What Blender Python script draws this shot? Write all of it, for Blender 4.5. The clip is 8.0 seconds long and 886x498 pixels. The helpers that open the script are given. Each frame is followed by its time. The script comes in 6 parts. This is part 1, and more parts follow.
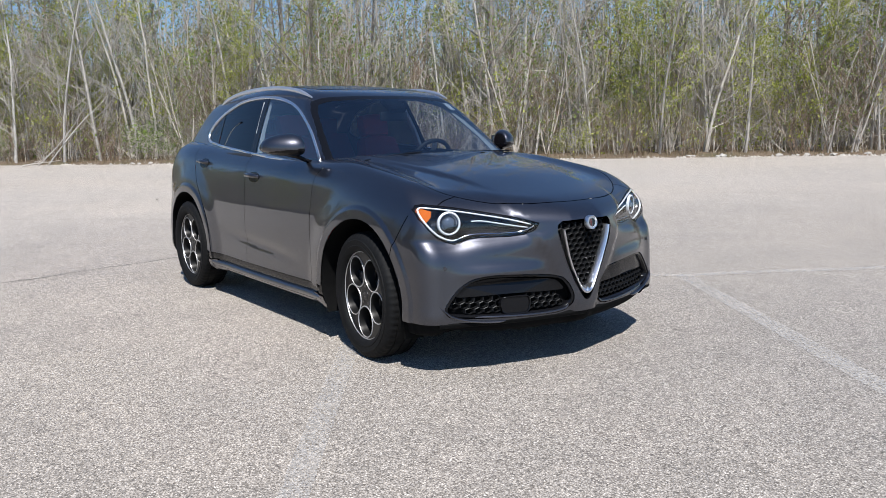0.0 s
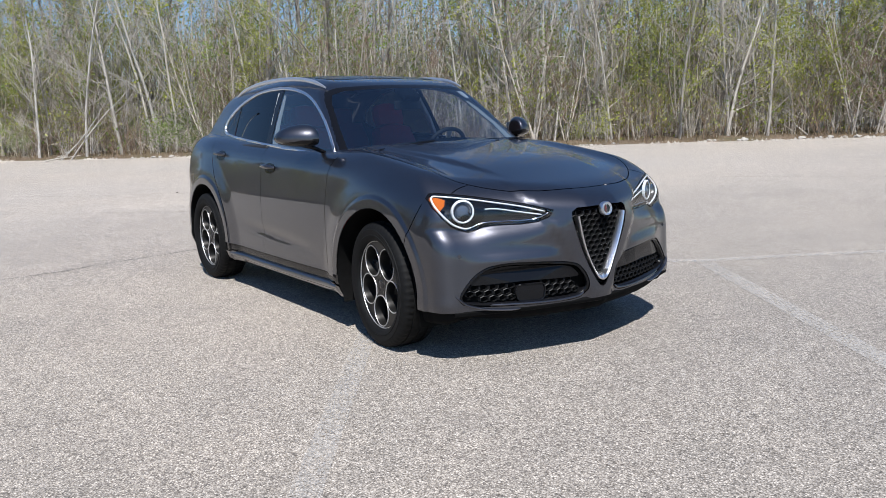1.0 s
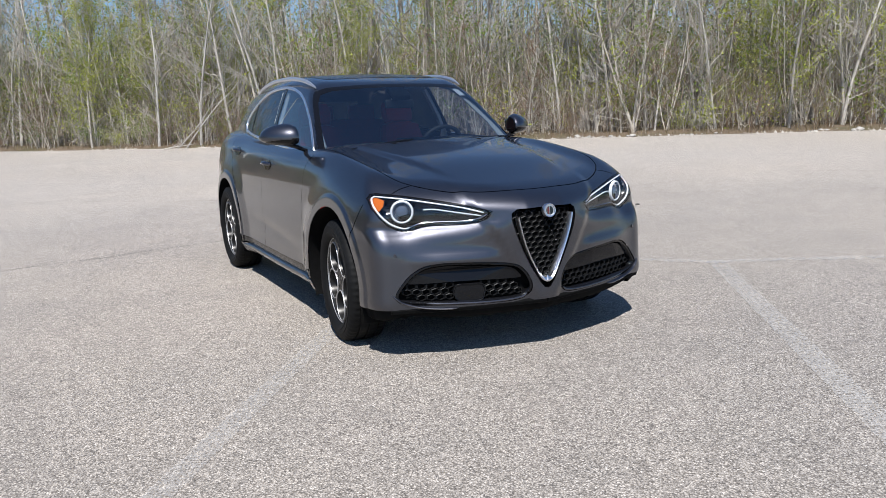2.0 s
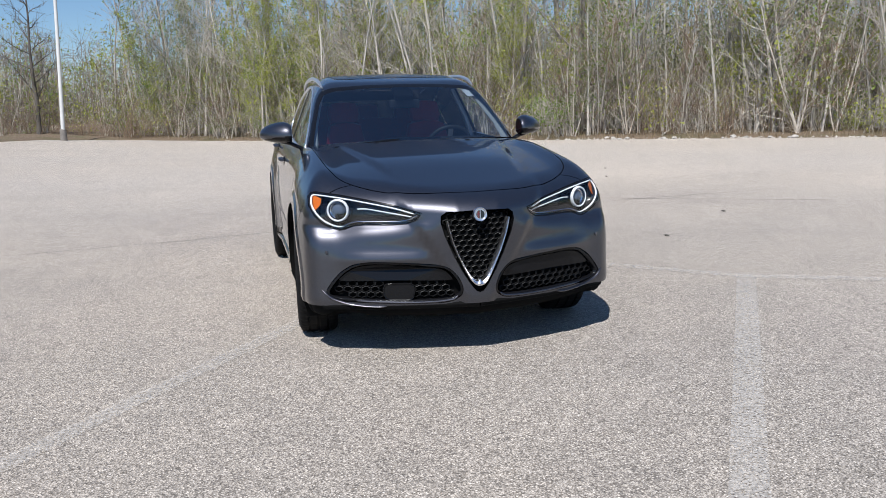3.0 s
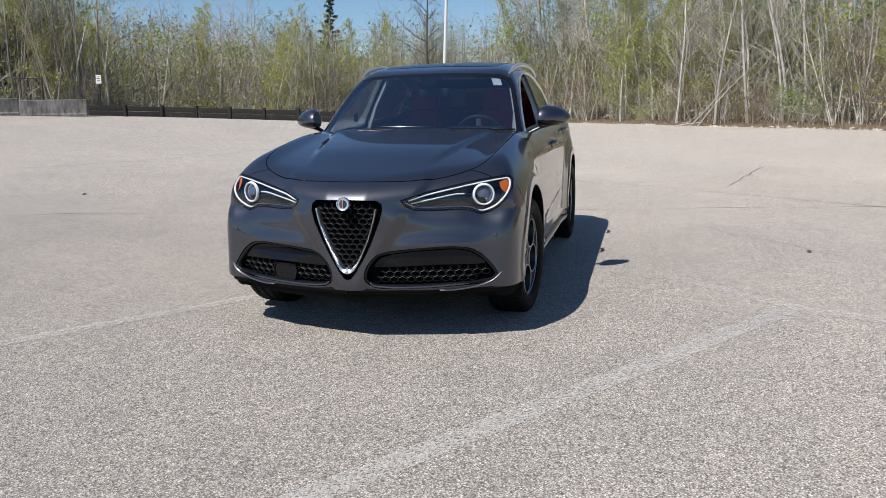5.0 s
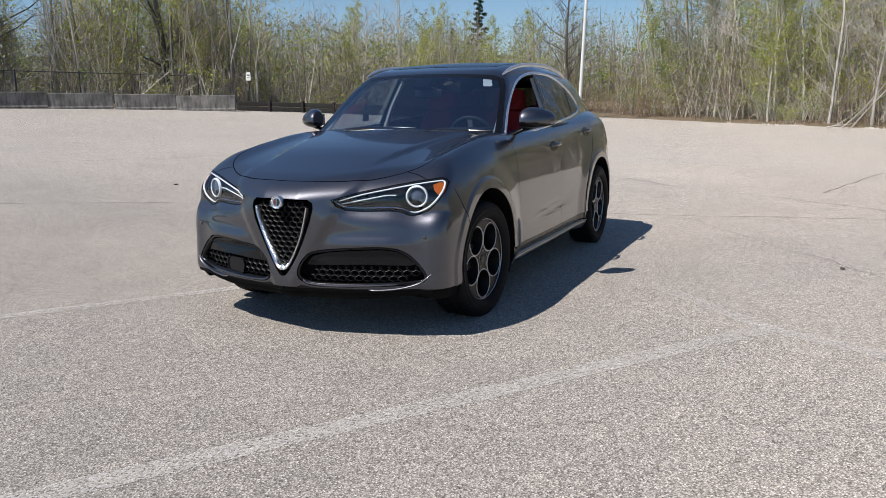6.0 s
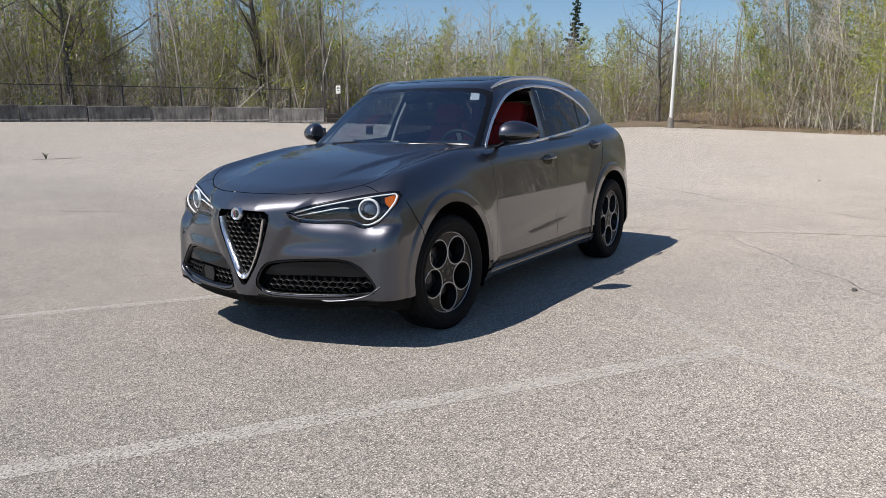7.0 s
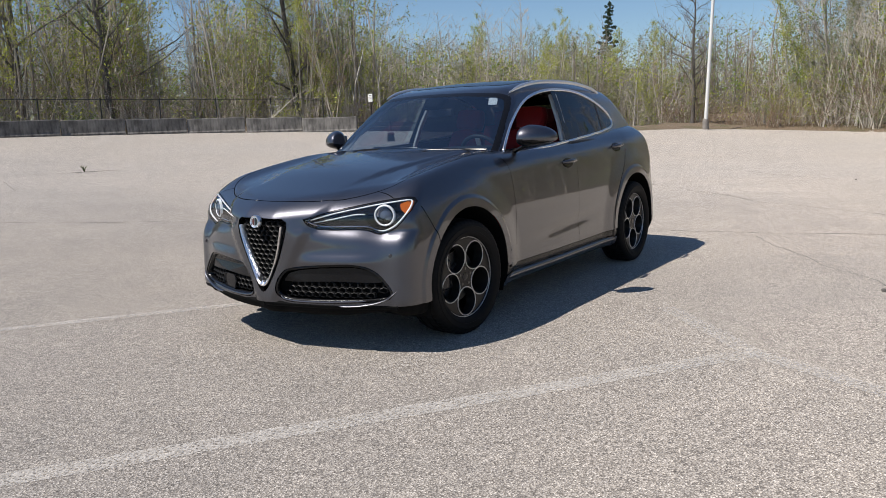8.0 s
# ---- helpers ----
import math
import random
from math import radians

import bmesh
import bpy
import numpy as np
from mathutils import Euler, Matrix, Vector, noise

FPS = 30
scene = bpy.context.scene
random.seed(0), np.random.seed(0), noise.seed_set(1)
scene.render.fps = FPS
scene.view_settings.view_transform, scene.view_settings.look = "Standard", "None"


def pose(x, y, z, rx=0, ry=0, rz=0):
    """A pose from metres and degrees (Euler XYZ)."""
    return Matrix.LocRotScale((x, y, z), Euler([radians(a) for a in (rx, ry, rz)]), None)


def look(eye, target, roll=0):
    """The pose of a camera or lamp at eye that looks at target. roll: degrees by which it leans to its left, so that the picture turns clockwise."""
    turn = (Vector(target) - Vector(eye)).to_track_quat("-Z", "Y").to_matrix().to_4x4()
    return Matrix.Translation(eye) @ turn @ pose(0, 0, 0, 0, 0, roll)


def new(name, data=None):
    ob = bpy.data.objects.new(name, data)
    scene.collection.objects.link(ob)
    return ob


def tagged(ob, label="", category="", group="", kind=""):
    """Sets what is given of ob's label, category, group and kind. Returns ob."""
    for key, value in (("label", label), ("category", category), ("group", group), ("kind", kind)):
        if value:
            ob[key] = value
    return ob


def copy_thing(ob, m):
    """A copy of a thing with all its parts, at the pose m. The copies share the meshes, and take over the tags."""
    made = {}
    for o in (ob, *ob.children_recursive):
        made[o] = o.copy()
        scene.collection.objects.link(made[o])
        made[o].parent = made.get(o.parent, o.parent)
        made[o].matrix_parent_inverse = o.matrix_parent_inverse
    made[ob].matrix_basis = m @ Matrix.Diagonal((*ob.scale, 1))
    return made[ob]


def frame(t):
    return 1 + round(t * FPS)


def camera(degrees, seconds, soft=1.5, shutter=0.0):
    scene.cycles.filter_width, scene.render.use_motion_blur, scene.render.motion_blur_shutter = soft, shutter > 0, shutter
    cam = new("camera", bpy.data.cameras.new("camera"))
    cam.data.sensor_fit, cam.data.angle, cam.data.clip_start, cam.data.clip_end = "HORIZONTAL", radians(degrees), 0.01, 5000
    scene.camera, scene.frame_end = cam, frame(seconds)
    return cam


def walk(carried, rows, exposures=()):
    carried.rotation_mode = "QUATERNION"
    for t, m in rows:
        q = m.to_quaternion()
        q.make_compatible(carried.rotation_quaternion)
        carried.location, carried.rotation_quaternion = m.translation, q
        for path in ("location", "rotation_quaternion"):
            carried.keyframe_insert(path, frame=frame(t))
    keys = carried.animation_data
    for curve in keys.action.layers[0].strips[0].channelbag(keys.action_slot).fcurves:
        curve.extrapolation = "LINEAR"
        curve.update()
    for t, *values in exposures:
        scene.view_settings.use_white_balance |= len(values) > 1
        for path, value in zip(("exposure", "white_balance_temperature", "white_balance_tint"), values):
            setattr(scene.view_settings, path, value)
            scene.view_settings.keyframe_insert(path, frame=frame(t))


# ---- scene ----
cam = camera(58.6, 8.0, soft=0.85)
PATH = [
    (0, (5.256, -3.206, 1.317), (3.672, -2.023, 1.013), -0.9),
    (0.5, (5.255, -3.21, 1.315), (3.667, -2.037, 0.999), -1.4),
    (1, (5.277, -3.181, 1.315), (3.666, -2.043, 0.984), -1.9),
    (1.2, (5.342, -3.123, 1.327), (3.715, -2.01, 0.987), -2.0),
    (2.3, (6.031, -2.085, 1.36), (4.22, -1.312, 1.011), -2.0),
    (2.5, (6.148, -1.86, 1.35), (4.305, -1.165, 1.002), -1.8),
    (3, (6.334, -1.241, 1.354), (4.426, -0.754, 1.006), -1.6),
    (3.5, (6.444, -0.535, 1.365), (4.491, -0.288, 1.013), -1.6),
    (4, (6.505, 0.14, 1.354), (4.538, 0.139, 0.991), -1.6),
    (4.5, (6.467, 0.856, 1.362), (4.518, 0.611, 0.987), -1.4),
    (4.7, (6.434, 1.153, 1.343), (4.499, 0.808, 0.971), -1.3),
    (5.8, (6.04, 2.497, 1.35), (4.231, 1.733, 0.978), -0.6),
    (6, (5.952, 2.714, 1.354), (4.17, 1.884, 0.983), -0.7),
    (6.5, (5.699, 3.14, 1.36), (3.979, 2.182, 1.004), -0.8),
    (7, (5.58, 3.463, 1.359), (3.911, 2.414, 1.019), -1.0),
    (7.5, (5.539, 3.561, 1.357), (3.902, 2.46, 1.031), -1.6),
    (8, (5.532, 3.567, 1.351), (3.91, 2.442, 1.029), -2.2),
]
walk(cam, [(t, look(eye, target, roll)) for t, eye, target, roll in PATH],
     exposures=[(0, 0.08, 6350, 10), (4, 0.01, 6500, 10), (6, 0.03, 6700, 10), (8, 0.06, 6900, 11)])

# ---- daylight: a clear spring noon, the sun ahead of the car and over its passenger side ----
SUN_TO = Vector((0.62, -0.36, 1.0)).normalized()
world = bpy.data.worlds.new("sky")
scene.world = world
world.use_nodes = True
wn, wl = world.node_tree.nodes, world.node_tree.links
sky = wn.new("ShaderNodeTexSky")
sky.sky_type = "NISHITA"
sky.sun_disc = False
sky.sun_elevation = math.asin(SUN_TO.z)
sky.sun_rotation = math.atan2(SUN_TO.x, SUN_TO.y)
sky.altitude, sky.air_density, sky.dust_density, sky.ozone_density = 0.0, 1.0, 0.0, 8.0
wl.new(sky.outputs[0], wn["Background"].inputs[0])
wn["Background"].inputs[1].default_value = 0.1
sun = bpy.data.lights.new("sun", "SUN")
sun.energy, sun.angle, sun.color = 5.4, radians(0.53), (1.0, 0.98, 0.95)
sun_ob = new("sun", sun)
sun_ob.matrix_world = look((0, 0, 30), Vector((0, 0, 30)) - SUN_TO)
scene.view_settings.exposure = 0.0


# ---- materials ----
def material(name, color=(0.5, 0.5, 0.5), rough=0.5, metal=0.0, **more):
    m = bpy.data.materials.new(name)
    m.use_nodes = True
    b = m.node_tree.nodes["Principled BSDF"]
    b.inputs["Base Color"].default_value = (*color, 1)
    b.inputs["Roughness"].default_value = rough
    b.inputs["Metallic"].default_value = metal
    for key, value in more.items():
        b.inputs[key.replace("_", " ")].default_value = value
    return m


def node(m, kind, **sets):
    n = m.node_tree.nodes.new(kind)
    for key, value in sets.items():
        n.inputs[key.replace("_", " ")].default_value = value
    return n


def link(m, a, b):
    m.node_tree.links.new(a, b)


def bsdf(m):
    return m.node_tree.nodes["Principled BSDF"]


def coords(m, kind="Object"):
    return node(m, "ShaderNodeTexCoord").outputs[kind]


def ramp(m, fac, stops):
    r = node(m, "ShaderNodeValToRGB")
    e = r.color_ramp.elements
    while len(e) < len(stops):
        e.new(0.5)
    for el, (pos, col) in zip(e, stops):
        el.position, el.color = pos, (*col, 1)
    link(m, fac, r.inputs[0])
    return r.outputs[0]


def noise_tex(m, vec, scale, detail=4.0, rough=0.55):
    n = node(m, "ShaderNodeTexNoise", Scale=scale, Detail=detail, Roughness=rough)
    link(m, vec, n.inputs["Vector"])
    return n.outputs["Fac"]


def mix(m, fac, a, b, blend="MIX"):
    n = m.node_tree.nodes.new("ShaderNodeMix")
    n.data_type, n.blend_type = "RGBA", blend
    for sock, val in ((n.inputs[0], fac), (n.inputs[6], a), (n.inputs[7], b)):
        if isinstance(val, (int, float)):
            sock.default_value = val
        elif isinstance(val, tuple):
            sock.default_value = (*val, 1)
        else:
            link(m, val, sock)
    return n.outputs[2]


def bump(m, height, strength, distance):
    n = node(m, "ShaderNodeBump", Strength=strength, Distance=distance)
    link(m, height, n.inputs["Height"])
    link(m, n.outputs[0], bsdf(m).inputs["Normal"])


def speckled(name, color, rough, amount=0.25, scale=40.0, metal=0.0, bumps=0.1, dist=0.002, **more):
    """A plain surface with two scales of variation and fine relief."""
    m = material(name, color, rough, metal, **more)
    c = coords(m)
    a, b = noise_tex(m, c, scale), noise_tex(m, c, scale / 9)
    lo = tuple(v * (1 - amount) for v in color)
    hi = tuple(min(1.0, v * (1 + amount)) for v in color)
    col = mix(m, 0.5, ramp(m, a, [(0.3, lo), (0.7, hi)]), ramp(m, b, [(0.35, lo), (0.65, hi)]))
    link(m, col, bsdf(m).inputs["Base Color"])
    if bumps:
        bump(m, a, bumps, dist)
    return m


def car_paint():
    m = material("graphite_paint", (0.076, 0.076, 0.086), 0.39, 0.97)
    b = bsdf(m)
    b.inputs["Coat Weight"].default_value = 1.0
    b.inputs["Coat Roughness"].default_value = 0.03
    b.inputs["Coat IOR"].default_value = 1.68
    c = coords(m)
    v = node(m, "ShaderNodeTexVoronoi", Scale=1400.0)
    link(m, c, v.inputs["Vector"])
    flake = ramp(m, v.outputs["Color"], [(0.1, (0.05, 0.0505, 0.059)), (0.9, (0.105, 0.105, 0.123))])
    dust = noise_tex(m, c, 3.0, 6.0)
    link(m, mix(m, ramp(m, dust, [(0.45, (0, 0, 0)), (0.8, (0.03, 0.03, 0.03))]), flake, (0.25, 0.23, 0.2)), b.inputs["Base Color"])
    rr = node(m, "ShaderNodeMapRange")
    rr.inputs["To Min"].default_value, rr.inputs["To Max"].default_value = 0.004, 0.03
    link(m, dust, rr.inputs["Value"])
    link(m, rr.outputs[0], b.inputs["Coat Roughness"])
    return m


def glass(name, tint=(1, 1, 1), rough=0.0, mirror=0.07):
    """Thin car glass: a clear or tinted sheet that also mirrors."""
    m = bpy.data.materials.new(name)
    m.use_nodes = True
    nt = m.node_tree
    nt.nodes.remove(nt.nodes["Principled BSDF"])
    clear = node(m, "ShaderNodeBsdfTransparent")
    clear.inputs[0].default_value = (*tint, 1)
    gloss = node(m, "ShaderNodeBsdfGlossy", Roughness=rough)
    facing = node(m, "ShaderNodeLayerWeight", Blend=0.5)
    power = node(m, "ShaderNodeMath")
    power.operation = "POWER"
    power.inputs[1].default_value = 4.5
    link(m, facing.outputs["Facing"], power.inputs[0])
    fres = node(m, "ShaderNodeMapRange")
    fres.inputs["To Min"].default_value, fres.inputs["To Max"].default_value = mirror, 1.0
    link(m, power.outputs[0], fres.inputs["Value"])
    mixer = node(m, "ShaderNodeMixShader")
    link(m, fres.outputs[0], mixer.inputs[0])
    link(m, clear.outputs[0], mixer.inputs[1])
    link(m, gloss.outputs[0], mixer.inputs[2])
    link(m, mixer.outputs[0], nt.nodes["Material Output"].inputs[0])
    return m


def asphalt():
    """Old bleached asphalt: pale and dark stones in a grey binder, with broad stains."""
    m = material("bleached_asphalt", (0.36, 0.34, 0.31), 0.75, Diffuse_Roughness=0.6, Specular_IOR_Level=0.8)
    c = coords(m)

    def stones(scale, stops):
        v = node(m, "ShaderNodeTexVoronoi", Scale=scale, Randomness=1.0)
        link(m, c, v.inputs["Vector"])
        t = node(m, "ShaderNodeSeparateColor")
        link(m, v.outputs["Color"], t.inputs[0])
        return ramp(m, t.outputs[0], stops), v.outputs["Distance"]

    small, dist = stones(150.0, [(0.0, (0.115, 0.108, 0.101)), (0.25, (0.265, 0.25, 0.235)), (0.65, (0.42, 0.398, 0.374)), (0.9, (0.57, 0.545, 0.515)), (1.0, (0.80, 0.775, 0.74))])
    large, _ = stones(42.0, [(0.0, (0.17, 0.155, 0.145)), (0.5, (0.37, 0.35, 0.32)), (1.0, (0.62, 0.585, 0.54))])
    near = mix(m, 0.18, small, large)
    # gaps between stones darkened, crevice shade multiplied into the colour
    crev = ramp(m, dist, [(0.35, (1.05, 1.05, 1.05)), (0.8, (0.45, 0.43, 0.41))])
    near = mix(m, 1.0, near, crev, "MULTIPLY")
    big = noise_tex(m, c, 0.28, 5.0, 0.6)
    mid = noise_tex(m, c, 1.7, 5.0, 0.65)
    warm = noise_tex(m, c, 0.12, 3.0, 0.5)
    near = mix(m, 1.0, near, ramp(m, big, [(0.3, (0.90, 0.875, 0.855)), (0.7, (1.04, 1.01, 0.98))]), "MULTIPLY")
    near = mix(m, 1.0, near, ramp(m, mid, [(0.3, (0.94, 0.94, 0.94)), (0.7, (1.07, 1.06, 1.05))]), "MULTIPLY")
    near = mix(m, 1.0, near, ramp(m, warm, [(0.35, (0.99, 0.99, 0.99)), (0.65, (1.02, 1.0, 0.97))]), "MULTIPLY")
    # albedo rises away from the stalls, standing in for brightness at grazing view
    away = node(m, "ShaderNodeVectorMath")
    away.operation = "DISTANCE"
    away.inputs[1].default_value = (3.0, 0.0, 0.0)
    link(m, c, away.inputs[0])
    far_dist = node(m, "ShaderNodeMath")
    far_dist.operation = "MULTIPLY_ADD"
    link(m, big, far_dist.inputs[0])
    far_dist.inputs[1].default_value = 9.0
    link(m, away.outputs["Value"], far_dist.inputs[2])
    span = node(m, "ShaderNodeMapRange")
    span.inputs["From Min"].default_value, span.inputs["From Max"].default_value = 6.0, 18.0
    link(m, far_dist.outputs[0], span.inputs["Value"])
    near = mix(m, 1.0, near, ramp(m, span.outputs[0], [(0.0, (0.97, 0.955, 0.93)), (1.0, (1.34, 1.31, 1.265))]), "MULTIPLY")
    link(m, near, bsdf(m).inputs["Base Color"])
    bump(m, dist, 0.6, 0.005)
    return m


M_PAINT = car_paint()
M_TRIM = material("black_gloss_trim", (0.006, 0.006, 0.007), 0.22, 0.0, Coat_Weight=0.1, Specular_IOR_Level=0.25)
M_GRILLE = speckled("black_moulded_mesh", (0.009, 0.009, 0.0095), 0.5, 0.3, 200.0, Specular_IOR_Level=0.3)
M_PLASTIC = speckled("black_textured_plastic", (0.022, 0.022, 0.023), 0.55, 0.3, 300.0)
M_DARK = speckled("dark_underbody", (0.006, 0.006, 0.006), 0.9, 0.3, 30.0, Specular_IOR_Level=0.1)
M_CHROME = material("satin_chrome", (0.9, 0.9, 0.92), 0.3, 1.0)
M_RAIL = material("brushed_aluminium", (0.82, 0.82, 0.84), 0.36, 0.9)
M_GLASS = glass("clear_windscreen", (0.6, 0.67, 0.72), mirror=0.24)
M_PRIVACY = glass("dark_privacy_glass", (0.06, 0.065, 0.07), mirror=0.04)
M_LENS = glass("clear_lamp_cover", (0.95, 0.96, 0.97))
M_AMBER = material("amber_reflector", (0.6, 0.14, 0.014), 0.35, 0.0, Specular_IOR_Level=0.15)
M_DRL = material("white_light_guide", (0.8, 0.82, 0.84), 0.25)
M_SILVERPL = material("silvered_reflector", (0.7, 0.72, 0.76), 0.12, 1.0)
M_LAMPDARK = material("dark_lamp_housing", (0.022, 0.023, 0.026), 0.22, 0.3)
M_TYRE = speckled("tyre_rubber", (0.0065, 0.0065, 0.0066), 0.7, 0.35, 60.0, Specular_IOR_Level=0.2)
M_RIM = speckled("grey_alloy", (0.036, 0.035, 0.034), 0.36, 0.15, 25.0, 0.75, 0.0)
M_RIMEDGE = material("machined_alloy_edge", (0.6, 0.59, 0.58), 0.38, 0.6)
M_RED = speckled("red_leather", (0.3, 0.01, 0.012), 0.45, 0.15, 160.0, 0.0, 0.25, 0.001)
M_DASH = speckled("dark_soft_dash", (0.02, 0.02, 0.022), 0.6, 0.2, 200.0)
M_GREYTRIM = speckled("pale_grey_pillar_trim", (0.5, 0.5, 0.49), 0.7, 0.05, 120.0)
M_WHITE = material("white_paper_sticker", (0.8, 0.8, 0.8), 0.6)
M_BRAKE = speckled("worn_steel", (0.16, 0.155, 0.15), 0.4, 0.2, 80.0, 1.0, 0.0)
M_ASPHALT = asphalt()


# ---- shared builders ----
def mesh_from(name, verts, faces, mats, mat_ids=None, smooth=True, normals=None):
    me = bpy.data.meshes.new(name)
    me.from_pydata([tuple(v) for v in verts], [], [tuple(f) for f in faces])
    for m in mats:
        me.materials.append(m)
    if mat_ids is not None:
        me.polygons.foreach_set("material_index", mat_ids)
    if smooth:
        me.polygons.foreach_set("use_smooth", [True] * len(me.polygons))
    me.update()
    if normals is not None:
        me.normals_split_custom_set_from_vertices([tuple(n) for n in normals])
    return me


def part(name, bm, mat, parent=None, label="", smooth=True, m=None):
    """Links a bmesh or a mesh as one object under a thing."""
    if isinstance(bm, bmesh.types.BMesh):
        bmesh.ops.recalc_face_normals(bm, faces=bm.faces[:])
        me = bpy.data.meshes.new(name)
        bm.to_mesh(me)
        bm.free()
        me.materials.append(mat)
        if smooth:
            me.polygons.foreach_set("use_smooth", [True] * len(me.polygons))
            me.set_sharp_from_angle(angle=radians(40))
    else:
        me = bm
    ob = new(name, me)
    if parent is not None:
        ob.parent = parent
    if m is not None:
        ob.matrix_basis = m
    return tagged(ob, label)


def thing(name, label, category, group="", kind="", m=None):
    ob = new(name)
    if m is not None:
        ob.matrix_basis = m
    return tagged(ob, label, category, group, kind)


def box(sx, sy, sz, at=(0, 0, 0), bevel=0.0, bm=None, turn=None):
    """A box with rounded edges, centred on at."""
    bm = bm or bmesh.new()
    got = bmesh.ops.create_cube(bm, size=1.0)
    vs = got["verts"]
    bmesh.ops.scale(bm, vec=(sx, sy, sz), verts=vs)
    if bevel:
        es = list({e for v in vs for e in v.link_edges})
        res = bmesh.ops.bevel(bm, geom=es, offset=bevel, segments=3, profile=0.5, affect="EDGES")
        vs = list({v for f in res["faces"] for v in f.verts} | {v for v in vs if v.is_valid})
    if turn is not None:
        bmesh.ops.transform(bm, matrix=turn, verts=vs)
    bmesh.ops.translate(bm, vec=at, verts=vs)
    return bm


def tube(points, radii, sides=8, bm=None, cap=True, flat=1.0):
    """A tube swept along points; radii one number or one for each."""
    bm = bm or bmesh.new()
    pts = [Vector(p) for p in points]
    if not isinstance(radii, (list, tuple)):
        radii = [radii] * len(pts)
    rings, ref = [], Vector((0, 0, 1))
    for i, p in enumerate(pts):
        d = (pts[min(i + 1, len(pts) - 1)] - pts[max(i - 1, 0)]).normalized()
        if abs(d.dot(ref)) > 0.95:
            ref = Vector((0, 1, 0)) if abs(d.y) < 0.9 else Vector((1, 0, 0))
        a = d.cross(ref).normalized()
        b = a.cross(d).normalized()
        rings.append([bm.verts.new(p + radii[i] * (math.cos(t) * a + flat * math.sin(t) * b)) for t in np.linspace(0, 2 * math.pi, sides, endpoint=False)])
    for r, q in zip(rings, rings[1:]):
        for k in range(sides):
            bm.faces.new((r[k], r[(k + 1) % sides], q[(k + 1) % sides], q[k]))
    if cap:
        bm.faces.new(rings[0][::-1])
        bm.faces.new(rings[-1])
    return bm


def lathe(profile, n=48, axis="y", bm=None, close=False):
    """Turns (radius, along) pairs round an axis."""
    bm = bm or bmesh.new()
    rings = []
    for r, a in profile:
        ring = []
        for t in np.linspace(0, 2 * math.pi, n, endpoint=False):
            c, s = r * math.cos(t), r * math.sin(t)
            ring.append(bm.verts.new({"x": (a, c, s), "y": (c, a, s), "z": (c, s, a)}[axis]))
        rings.append(ring)
    if close:
        rings.append(rings[0])
    for r, q in zip(rings, rings[1:]):
        for k in range(n):
            bm.faces.new((r[k], r[(k + 1) % n], q[(k + 1) % n], q[k]))
    return bm


def spline(xs, ys):
    """A smooth monotone-friendly curve through (xs, ys), for arrays."""
    xs, ys = np.array(xs, float), np.array(ys, float)
    h, d = np.diff(xs), np.diff(ys) / np.diff(xs)
    m = np.concatenate([[d[0]], (d[:-1] * h[1:] + d[1:] * h[:-1]) / (h[1:] + h[:-1]), [d[-1]]])

    def at(x):
        x = np.clip(x, xs[0], xs[-1])
        i = np.clip(np.searchsorted(xs, x) - 1, 0, len(xs) - 2)
        t = (x - xs[i]) / h[i]
        a, b = ys[i], ys[i + 1]
        return (2 * t**3 - 3 * t**2 + 1) * a + (t**3 - 2 * t**2 + t) * h[i] * m[i] + (-2 * t**3 + 3 * t**2) * b + (t**3 - t**2) * h[i] * m[i + 1]

    return at


# ---- the lot: one sheet, level round the car, rising gently towards the concrete barriers ----
def ground_z(x, y):
    """Height of the lot at (x, y)."""
    d = np.maximum(0.0, -np.asarray(y, float) - 2.5)
    z = 0.042 * d * d / (d + 1.6)
    u = np.clip((-np.asarray(x, float) - 6.0) / 28.0, 0, 1)
    v = np.clip((np.asarray(y, float) + 15.0) / 5.0, 0, 1)
    z = z - 0.17 * u * u * (3 - 2 * u) * v * v * (3 - 2 * v)
    # the wooded hollow past the timber rail
    u = np.clip((-np.asarray(x, float) - 32.6) / 10.0, 0, 1)
    v = np.clip((-np.asarray(y, float) - 13.6) / 6.0, 0, 1)
    z = z - 1.5 * u * u * (3 - 2 * u) * v * v * (3 - 2 * v)
    return np.minimum(z, 1.9) * np.clip((60 - np.hypot(x + 10, y + 10)) / 6 + 1, 0.35, 1)


def grid_axis(reach, fine, far):
    a = list(np.arange(0, 14, fine)) + list(np.geomspace(14, reach, far))
    return np.array([-v for v in a[:0:-1]] + a)


def build_ground():
    ax = grid_axis(2500, 0.7, 46)
    gx, gy = np.meshgrid(ax, ax, indexing="ij")
    gz = ground_z(gx, gy)
    n = len(ax)
    verts = np.stack([gx, gy, gz], -1).reshape(-1, 3)
    faces = [(i * n + j, (i + 1) * n + j, (i + 1) * n + j + 1, i * n + j + 1) for i in range(n - 1) for j in range(n - 1)]
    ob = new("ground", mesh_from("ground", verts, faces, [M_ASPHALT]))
    return tagged(ob, "wide open lot of bleached grey asphalt with pale stones", "parking lot", kind="structure")


build_ground()


